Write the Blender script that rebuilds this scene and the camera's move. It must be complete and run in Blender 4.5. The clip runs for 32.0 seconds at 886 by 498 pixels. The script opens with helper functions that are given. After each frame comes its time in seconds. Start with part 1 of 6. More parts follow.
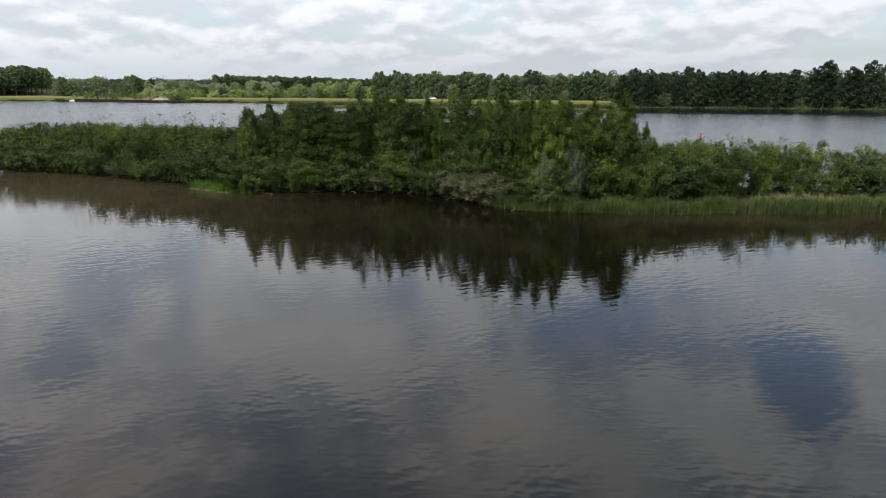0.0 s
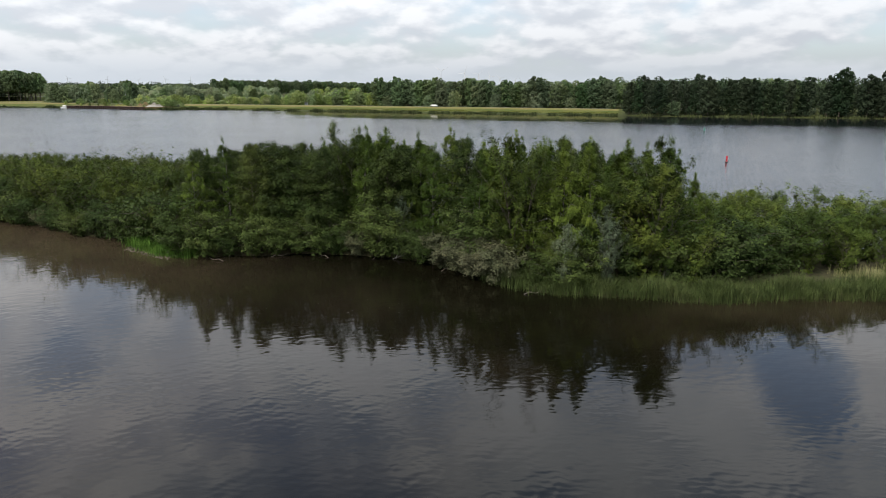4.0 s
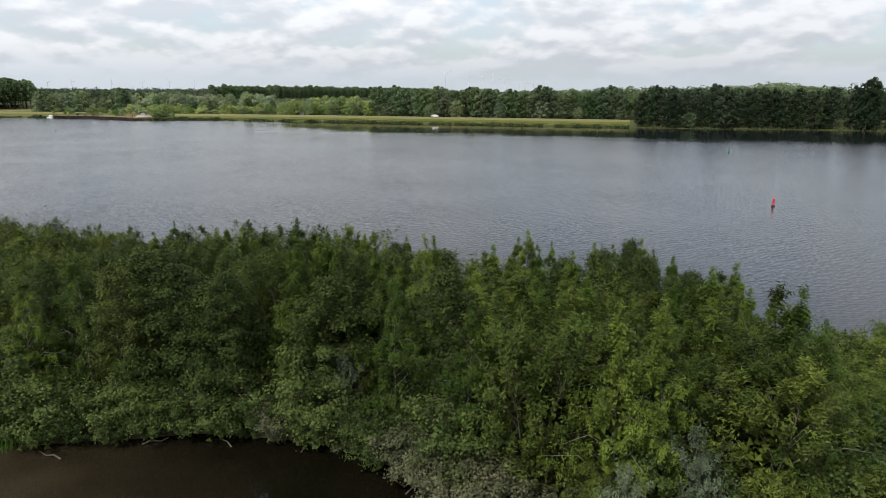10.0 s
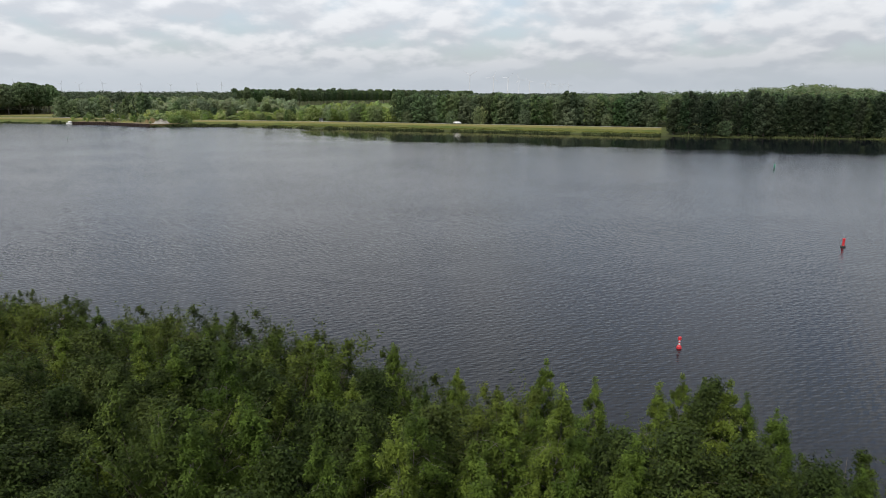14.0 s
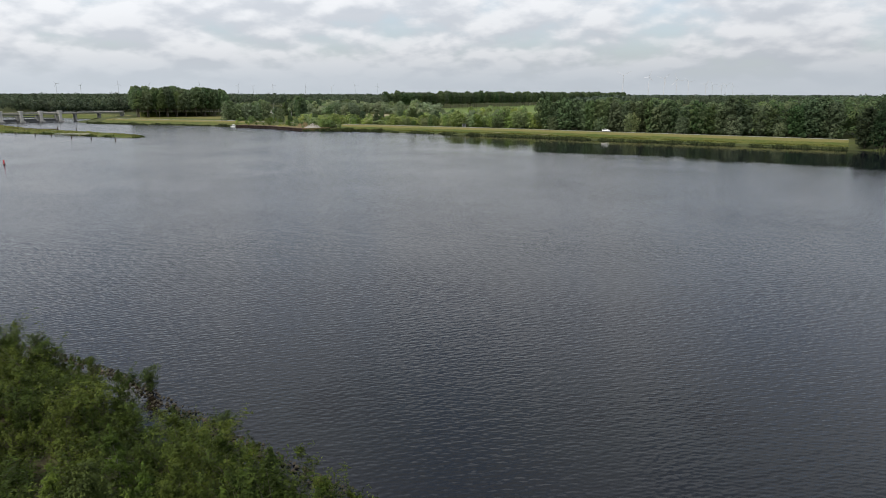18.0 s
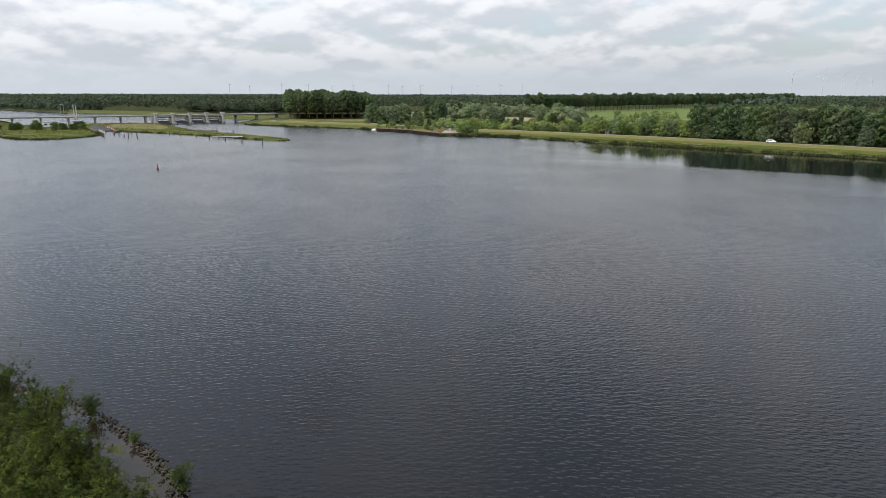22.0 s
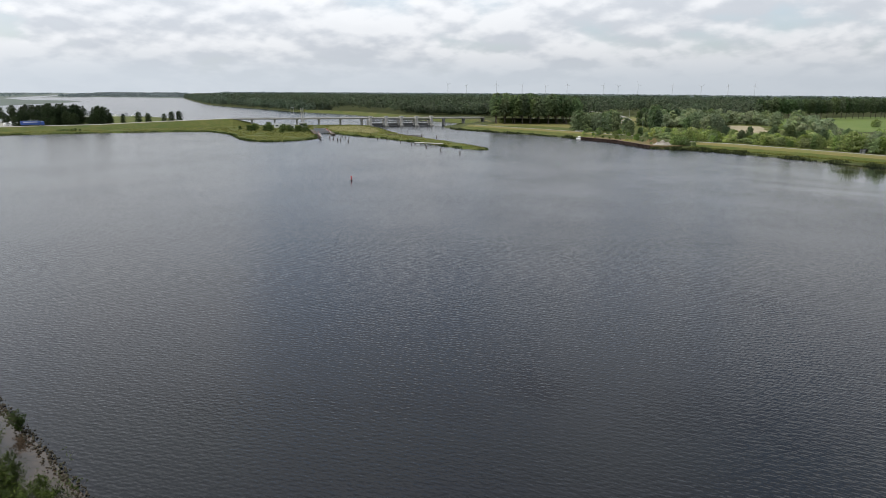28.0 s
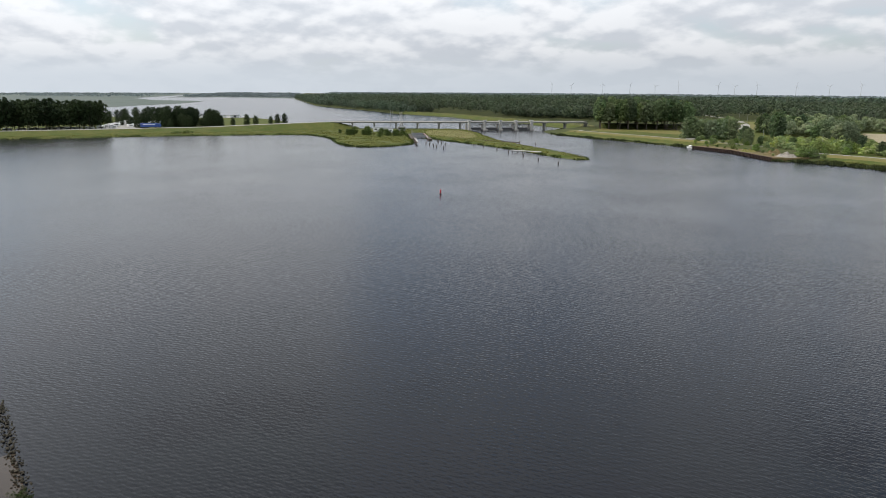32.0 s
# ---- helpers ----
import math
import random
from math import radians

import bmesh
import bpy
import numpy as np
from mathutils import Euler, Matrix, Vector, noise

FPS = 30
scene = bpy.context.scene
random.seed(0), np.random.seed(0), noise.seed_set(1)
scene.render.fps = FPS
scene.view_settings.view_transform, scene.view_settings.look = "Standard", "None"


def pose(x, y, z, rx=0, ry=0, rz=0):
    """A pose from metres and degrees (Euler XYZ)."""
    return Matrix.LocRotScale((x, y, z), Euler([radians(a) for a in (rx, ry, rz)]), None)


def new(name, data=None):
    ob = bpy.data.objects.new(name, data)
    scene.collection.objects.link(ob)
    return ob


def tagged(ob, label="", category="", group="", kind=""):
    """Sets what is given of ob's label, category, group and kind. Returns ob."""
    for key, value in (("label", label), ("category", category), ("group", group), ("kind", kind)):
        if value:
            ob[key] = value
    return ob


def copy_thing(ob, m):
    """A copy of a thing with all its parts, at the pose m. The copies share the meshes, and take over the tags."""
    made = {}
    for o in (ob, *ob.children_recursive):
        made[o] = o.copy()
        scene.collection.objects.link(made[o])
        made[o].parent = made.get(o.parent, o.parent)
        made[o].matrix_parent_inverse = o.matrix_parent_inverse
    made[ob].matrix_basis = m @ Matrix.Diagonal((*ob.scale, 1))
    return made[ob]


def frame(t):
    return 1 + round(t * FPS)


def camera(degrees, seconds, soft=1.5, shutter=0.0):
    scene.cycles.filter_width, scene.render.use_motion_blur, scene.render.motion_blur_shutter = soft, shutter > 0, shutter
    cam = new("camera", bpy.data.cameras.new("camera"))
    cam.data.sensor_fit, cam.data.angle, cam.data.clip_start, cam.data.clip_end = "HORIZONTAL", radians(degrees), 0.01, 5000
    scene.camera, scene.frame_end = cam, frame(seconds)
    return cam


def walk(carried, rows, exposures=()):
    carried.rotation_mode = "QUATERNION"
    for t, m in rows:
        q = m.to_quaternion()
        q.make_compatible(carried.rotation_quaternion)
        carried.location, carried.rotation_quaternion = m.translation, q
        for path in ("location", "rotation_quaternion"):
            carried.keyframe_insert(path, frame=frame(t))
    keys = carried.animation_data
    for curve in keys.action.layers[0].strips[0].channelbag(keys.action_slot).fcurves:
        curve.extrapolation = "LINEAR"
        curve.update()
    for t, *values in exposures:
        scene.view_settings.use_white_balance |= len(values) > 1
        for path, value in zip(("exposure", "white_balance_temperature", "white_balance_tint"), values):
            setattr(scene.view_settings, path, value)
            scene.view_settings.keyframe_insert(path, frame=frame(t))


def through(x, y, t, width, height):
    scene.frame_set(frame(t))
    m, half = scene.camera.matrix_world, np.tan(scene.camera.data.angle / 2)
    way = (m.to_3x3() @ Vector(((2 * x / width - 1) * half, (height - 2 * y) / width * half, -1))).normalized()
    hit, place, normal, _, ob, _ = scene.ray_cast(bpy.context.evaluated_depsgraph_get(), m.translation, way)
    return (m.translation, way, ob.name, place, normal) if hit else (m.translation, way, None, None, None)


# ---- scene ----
cam = camera(69.0, 32.0, soft=0.9)
PATH = [
    (0, pose(1.267, 4.581, 10.410, 75.963, -0.218, 1.191)),
    (1, pose(1.340, 8.158, 11.104, 76.024, -0.242, 1.304)),
    (2, pose(1.413, 11.706, 11.824, 76.075, -0.259, 1.362)),
    (3, pose(1.500, 15.231, 12.562, 76.120, -0.270, 1.378)),
    (5.5, pose(1.834, 23.995, 14.445, 76.210, -0.274, 1.476)),
    (6, pose(1.923, 25.745, 14.823, 76.226, -0.271, 1.536)),
    (7, pose(2.124, 29.247, 15.578, 76.254, -0.262, 1.574)),
    (8, pose(2.349, 32.753, 16.330, 76.279, -0.251, 1.662)),
    (9, pose(2.592, 36.268, 17.077, 76.302, -0.236, 1.797)),
    (10, pose(2.845, 39.791, 17.818, 76.323, -0.220, 1.773)),
    (11, pose(3.094, 43.324, 18.554, 76.342, -0.202, 1.790)),
    (12, pose(3.329, 46.867, 19.284, 76.358, -0.183, 1.839)),
    (13, pose(3.535, 50.418, 20.011, 76.372, -0.165, 2.274)),
    (13.5, pose(3.622, 52.197, 20.374, 76.378, -0.156, 2.972)),
    (15.5, pose(3.820, 59.321, 21.823, 76.394, -0.122, 8.161)),
    (16, pose(3.823, 61.102, 22.187, 76.396, -0.114, 10.055)),
    (16.5, pose(3.802, 62.883, 22.551, 76.398, -0.108, 12.053)),
    (17, pose(3.756, 64.662, 22.917, 76.398, -0.102, 13.819)),
    (17.5, pose(3.684, 66.438, 23.284, 76.397, -0.096, 15.321)),
    (18, pose(3.582, 68.212, 23.653, 76.396, -0.092, 16.758)),
    (19, pose(3.286, 71.747, 24.397, 76.389, -0.086, 19.730)),
    (20, pose(2.853, 75.260, 25.152, 76.379, -0.084, 22.861)),
    (21, pose(2.271, 78.744, 25.917, 76.365, -0.087, 26.032)),
    (22, pose(1.528, 82.191, 26.696, 76.347, -0.096, 29.258)),
    (23, pose(0.616, 85.590, 27.489, 76.325, -0.111, 32.412)),
    (24, pose(-0.473, 88.933, 28.296, 76.300, -0.132, 35.602)),
    (25, pose(-1.743, 92.209, 29.116, 76.273, -0.161, 38.775)),
    (26, pose(-3.194, 95.407, 29.949, 76.243, -0.198, 41.929)),
    (26.5, pose(-3.988, 96.973, 30.369, 76.228, -0.220, 43.429)),
    (28.5, pose(-7.600, 102.979, 32.071, 76.170, -0.300, 48.755)),
    (29, pose(-8.606, 104.409, 32.498, 76.157, -0.300, 49.787)),
    (30, pose(-10.731, 107.168, 33.352, 76.135, -0.300, 52.161)),
    (31, pose(-12.989, 109.782, 34.198, 76.119, -0.300, 54.590)),
    (32, pose(-15.359, 112.237, 35.029, 76.112, -0.300, 56.524)),
]
walk(cam, PATH, exposures=((0.0, 0.14), (9.0, 0.15), (13.0, -0.03), (17.0, -0.08), (24.0, 0.0), (28.0, -0.05), (32.0, -0.07)))

# ---- world, sun ----
world = bpy.data.worlds.new("sky")
scene.world = world
world.use_nodes = True
SUN_EL, SUN_AZ = radians(48), radians(215)     # azimuth clockwise from +y


GAPS = ((30.5, 22, 4.8, 0.19), (-7, 19, 7, 0.12), (19, 38, 11, 0.09), (-3, 32, 9, 0.07), (-17, 32, 9, 0.05))     # openings: bearing, height, half-width, depth


def build_world():
    nt = world.node_tree
    N, L = nt.nodes, nt.links
    N.clear()

    def plug(socket, v):
        if isinstance(v, bpy.types.NodeSocket):
            L.new(v, socket)
        else:
            socket.default_value = v

    def calc(op, a, b=0.0, c=0.0):
        n = N.new("ShaderNodeMath"); n.operation = op
        for i, v in enumerate((a, b, c)):
            plug(n.inputs[i], v)
        return n.outputs[0]

    def vec(op, a, b=None, c=None, scale=None):
        n = N.new("ShaderNodeVectorMath"); n.operation = op
        plug(n.inputs[0], a)
        if b is not None:
            plug(n.inputs[1], b)
        if c is not None:
            plug(n.inputs[2], c)
        if scale is not None:
            plug(n.inputs["Scale"], scale)
        return n.outputs["Value"] if op == "DOT_PRODUCT" else n.outputs[0]

    def span(v, f0, f1, t0=0.0, t1=1.0, smooth=False):
        n = N.new("ShaderNodeMapRange")
        if smooth:
            n.interpolation_type = "SMOOTHSTEP"
        for key, val in (("Value", v), ("From Min", f0), ("From Max", f1), ("To Min", t0), ("To Max", t1)):
            plug(n.inputs[key], val)
        return n.outputs[0]

    def blend(fac, a, b):
        n = N.new("ShaderNodeMixRGB")
        for i, v in enumerate((fac, a, b)):
            plug(n.inputs[i], v)
        return n.outputs[0]

    def puffs(p):
        n = N.new("ShaderNodeTexNoise")
        n.inputs["Scale"].default_value, n.inputs["Detail"].default_value, n.inputs["Roughness"].default_value = CLOUD_SCALE, 9.0, 0.53
        L.new(p, n.inputs["Vector"])
        total = n.outputs["Fac"]
        warp = N.new("ShaderNodeTexNoise")
        warp.inputs["Scale"].default_value, warp.inputs["Detail"].default_value = CLOUD_SCALE * 3, 3.0
        L.new(p, warp.inputs["Vector"])
        bent = vec("MULTIPLY_ADD", warp.outputs["Color"], (0.10, 0.10, 0.10), p)
        for k, amount in ((2.6, 0.12), (6.5, 0.055)):            # rounded heads, large and small
            v = N.new("ShaderNodeTexVoronoi"); v.feature = "SMOOTH_F1"
            v.inputs["Scale"].default_value, v.inputs["Smoothness"].default_value = CLOUD_SCALE * k, 0.35
            L.new(bent, v.inputs["Vector"])
            total = calc("ADD", total, span(v.outputs["Distance"], 0.0, 0.75, amount * 0.55, -amount * 0.45))
        return total

    out = N.new("ShaderNodeOutputWorld")
    bg = N.new("ShaderNodeBackground")
    sky = N.new("ShaderNodeTexSky")
    sky.sky_type, sky.sun_disc = "NISHITA", False
    sky.sun_elevation, sky.sun_rotation = SUN_EL, SUN_AZ
    sky.air_density, sky.dust_density, sky.ozone_density = 1.0, 1.5, 1.0
    tc = N.new("ShaderNodeTexCoord")
    ray = tc.outputs["Generated"]
    sep = N.new("ShaderNodeSeparateXYZ")
    L.new(ray, sep.inputs[0])
    z = calc("MAXIMUM", sep.outputs["Z"], 0.0)
    # cumulus on a level sheet overhead: flat rows near the horizon, large masses higher up
    sheet = vec("SCALE", ray, scale=calc("DIVIDE", 1.0, calc("ADD", z, 0.36)))
    near = vec("MULTIPLY_ADD", sheet, (1.0, 1.0, 0.4), CLOUD_SHIFT)
    higher = vec("MULTIPLY_ADD", vec("SCALE", sheet, scale=0.968), (1.0, 1.0, 0.4), CLOUD_SHIFT)
    body, upper = puffs(near), puffs(higher)
    tilt = vec("DOT_PRODUCT", ray, (-0.04 * math.sin(SUN_AZ), -0.04 * math.cos(SUN_AZ), 0.02))
    dens = calc("SUBTRACT", body, tilt)
    for az, el, half, depth in GAPS:
        a, e = radians(az), radians(el)
        d = vec("DOT_PRODUCT", ray, (math.sin(a) * math.cos(e), math.cos(a) * math.cos(e), math.sin(e)))
        dens = calc("SUBTRACT", dens, span(d, math.cos(radians(half)), 1.0, 0.0, depth, True))
    cover = span(dens, 0.27, 0.46, 0.0, 1.0, True)
    # sunlit upper edges, grey undersides and thick middles
    edge = span(calc("SUBTRACT", body, upper), -0.11, 0.09, 0.0, 1.0, True)
    thick = span(dens, 0.47, 0.70)
    light = calc("SUBTRACT", edge, calc("MULTIPLY", thick, 0.24))
    cloud = blend(span(light, -0.05, 0.9), CLOUD_GREY, CLOUD_WHITE)
    veil = blend(span(z, 0.0, 0.4, 0.66, 0.15), vec("SCALE", sky.outputs[0], scale=SKY_GAIN), HAZE)
    mix = blend(cover, veil, cloud)
    # pale haze near the horizon
    hazy = blend(span(z, 0.010, 0.066, 0.90, 0.0, True), mix, HAZE)
    # brightest half way up, and brighter towards the sun
    arch = calc("MULTIPLY", span(z, 0.045, 1.0, 0.0, 1.0), calc("SUBTRACT", 1.0, z))
    lift = calc("MULTIPLY_ADD", arch, SKY_ARCH, 0.95)
    glow = calc("ADD", lift, vec("DOT_PRODUCT", ray, (0.14 * math.sin(SUN_AZ), 0.14 * math.cos(SUN_AZ), 0.0)))
    L.new(vec("SCALE", hazy, scale=glow), bg.inputs["Color"])
    bg.inputs["Strength"].default_value = SKY_STRENGTH
    L.new(bg.outputs[0], out.inputs["Surface"])


CLOUD_SCALE, CLOUD_SHIFT = 2.3, (4.3, 1.7, 0.0)
CLOUD_GREY, CLOUD_WHITE, HAZE = (0.615, 0.655, 0.715, 1), (0.875, 0.897, 0.932, 1), (0.645, 0.705, 0.775, 1)
SKY_ARCH = 2.85
SKY_GAIN, SKY_STRENGTH = 0.15, 1.0
build_world()
sun = new("sun", bpy.data.lights.new("sun", "SUN"))
sun.data.energy, sun.data.angle, sun.data.color = 4.2, radians(3), (1.0, 0.95, 0.88)
sun.rotation_euler = (math.pi / 2 - SUN_EL, 0, math.pi - SUN_AZ)
sun.location = (0, 0, 200)
scene.view_settings.exposure = 0.0


# ---- materials ----
def nodes_of(name):
    m = bpy.data.materials.new(name)
    m.use_nodes = True
    nt = m.node_tree
    return m, nt, nt.nodes, nt.links, nt.nodes["Principled BSDF"]


def noise_node(nt, scale, detail=4.0, rough=0.55, vec=None):
    n = nt.nodes.new("ShaderNodeTexNoise")
    n.inputs["Scale"].default_value, n.inputs["Detail"].default_value, n.inputs["Roughness"].default_value = scale, detail, rough
    if vec is None:
        g = nt.nodes.new("ShaderNodeNewGeometry")
        vec = g.outputs["Position"]
    nt.links.new(vec, n.inputs["Vector"])
    return n


def mixed(nt, fac, a, b):
    m = nt.nodes.new("ShaderNodeMixRGB")
    for i, v in ((0, fac), (1, a), (2, b)):
        if isinstance(v, (tuple, float, int)):
            m.inputs[i].default_value = (*v, 1) if isinstance(v, tuple) else v
        else:
            nt.links.new(v, m.inputs[i])
    return m.outputs[0]


def ramped(nt, src, lo, hi):
    r = nt.nodes.new("ShaderNodeMapRange")
    r.inputs["From Min"].default_value, r.inputs["From Max"].default_value = lo, hi
    nt.links.new(src, r.inputs["Value"])
    return r.outputs[0]


def surface(name, a, b, c, big=0.2, small=6.0, rough=0.85, metal=0.0, bump=0.02, objrand=0.0):
    """Two colours in large patches, a third in fine grain, and relief."""
    m, nt, N, L, p = nodes_of(name)
    n1, n2 = noise_node(nt, big, 4), noise_node(nt, small, 5)
    col = mixed(nt, ramped(nt, n1.outputs["Fac"], 0.35, 0.65), a, b)
    col = mixed(nt, ramped(nt, n2.outputs["Fac"], 0.45, 0.75), col, c)
    if objrand:
        oi = N.new("ShaderNodeObjectInfo")
        hsv = N.new("ShaderNodeHueSaturation")
        r = N.new("ShaderNodeMapRange")
        r.inputs["To Min"].default_value, r.inputs["To Max"].default_value = 1 - objrand, 1 + objrand
        L.new(oi.outputs["Random"], r.inputs["Value"]); L.new(r.outputs[0], hsv.inputs["Value"])
        L.new(col, hsv.inputs["Color"]); col = hsv.outputs[0]
    L.new(col, p.inputs["Base Color"])
    p.inputs["Roughness"].default_value, p.inputs["Metallic"].default_value = rough, metal
    p.inputs["Specular IOR Level"].default_value = 0.12 if rough > 0.8 else 0.4
    if bump:
        bn = N.new("ShaderNodeBump"); bn.inputs["Distance"].default_value = bump
        L.new(n2.outputs["Fac"], bn.inputs["Height"]); L.new(bn.outputs[0], p.inputs["Normal"])
    return m


def foliage(name, dark, light, tip, through=0.24, objrand=0.32, cell=0.0):
    """Leaves: each its own shade, each plant its own tone, some light passing through."""
    m, nt, N, L, p = nodes_of(name)
    g, oi = N.new("ShaderNodeNewGeometry"), N.new("ShaderNodeObjectInfo")
    col = mixed(nt, g.outputs["Random Per Island"], dark, light)
    n = noise_node(nt, 0.55, 3)
    col = mixed(nt, ramped(nt, n.outputs["Fac"], 0.48, 0.78), col, tip)
    hsv = N.new("ShaderNodeHueSaturation")
    r = N.new("ShaderNodeMapRange"); r.inputs["To Min"].default_value, r.inputs["To Max"].default_value = 1 - objrand, 1 + objrand
    h = N.new("ShaderNodeMapRange"); h.inputs["To Min"].default_value, h.inputs["To Max"].default_value = 0.518, 0.488
    L.new(oi.outputs["Random"], r.inputs["Value"]); L.new(r.outputs[0], hsv.inputs["Value"])
    L.new(oi.outputs["Random"], h.inputs["Value"]); L.new(h.outputs[0], hsv.inputs["Hue"])
    if cell:                                          # every crown of a wood its own tone
        flat = N.new("ShaderNodeMapping"); flat.inputs["Scale"].default_value = (1, 1, 0.15)
        L.new(g.outputs["Position"], flat.inputs["Vector"])
        vor = N.new("ShaderNodeTexVoronoi"); vor.inputs["Scale"].default_value = cell
        L.new(flat.outputs[0], vor.inputs["Vector"])
        tone = N.new("ShaderNodeSeparateColor"); L.new(vor.outputs["Color"], tone.inputs[0])
        v1 = N.new("ShaderNodeMapRange"); v1.inputs["To Min"].default_value, v1.inputs["To Max"].default_value = 0.72, 1.28
        h1 = N.new("ShaderNodeMapRange"); h1.inputs["To Min"].default_value, h1.inputs["To Max"].default_value = 0.48, 0.525
        s1 = N.new("ShaderNodeMapRange"); s1.inputs["To Min"].default_value, s1.inputs["To Max"].default_value = 0.75, 1.1
        own = N.new("ShaderNodeHueSaturation")
        for k, (src, dst) in enumerate(((v1, "Value"), (h1, "Hue"), (s1, "Saturation"))):
            L.new(tone.outputs[k], src.inputs["Value"]); L.new(src.outputs[0], own.inputs[dst])
        L.new(col, own.inputs["Color"]); col = own.outputs[0]
    else:                                             # brightness and hue vary at random from twig to twig
        twig = noise_node(nt, 1.5, 2)
        v2 = N.new("ShaderNodeMapRange"); v2.inputs["From Min"].default_value, v2.inputs["From Max"].default_value = 0.34, 0.68
        v2.inputs["To Min"].default_value, v2.inputs["To Max"].default_value = 0.58, 1.62
        h2 = N.new("ShaderNodeMapRange"); h2.inputs["From Min"].default_value, h2.inputs["From Max"].default_value = 0.34, 0.68
        h2.inputs["To Min"].default_value, h2.inputs["To Max"].default_value = 0.503, 0.497
        shoot = N.new("ShaderNodeHueSaturation")
        for src, dst in ((v2, "Value"), (h2, "Hue")):
            L.new(twig.outputs["Fac"], src.inputs["Value"]); L.new(src.outputs[0], shoot.inputs[dst])
        L.new(col, shoot.inputs["Color"]); col = shoot.outputs[0]
    L.new(col, hsv.inputs["Color"])
    L.new(hsv.outputs[0], p.inputs["Base Color"])
    p.inputs["Roughness"].default_value = 0.65
    p.inputs["Specular IOR Level"].default_value = 0.09
    tr = N.new("ShaderNodeBsdfTranslucent")
    L.new(hsv.outputs[0], tr.inputs["Color"])
    mx = N.new("ShaderNodeMixShader"); mx.inputs[0].default_value = through
    L.new(p.outputs[0], mx.inputs[1]); L.new(tr.outputs[0], mx.inputs[2])
    L.new(mx.outputs[0], N["Material Output"].inputs["Surface"])
    return m


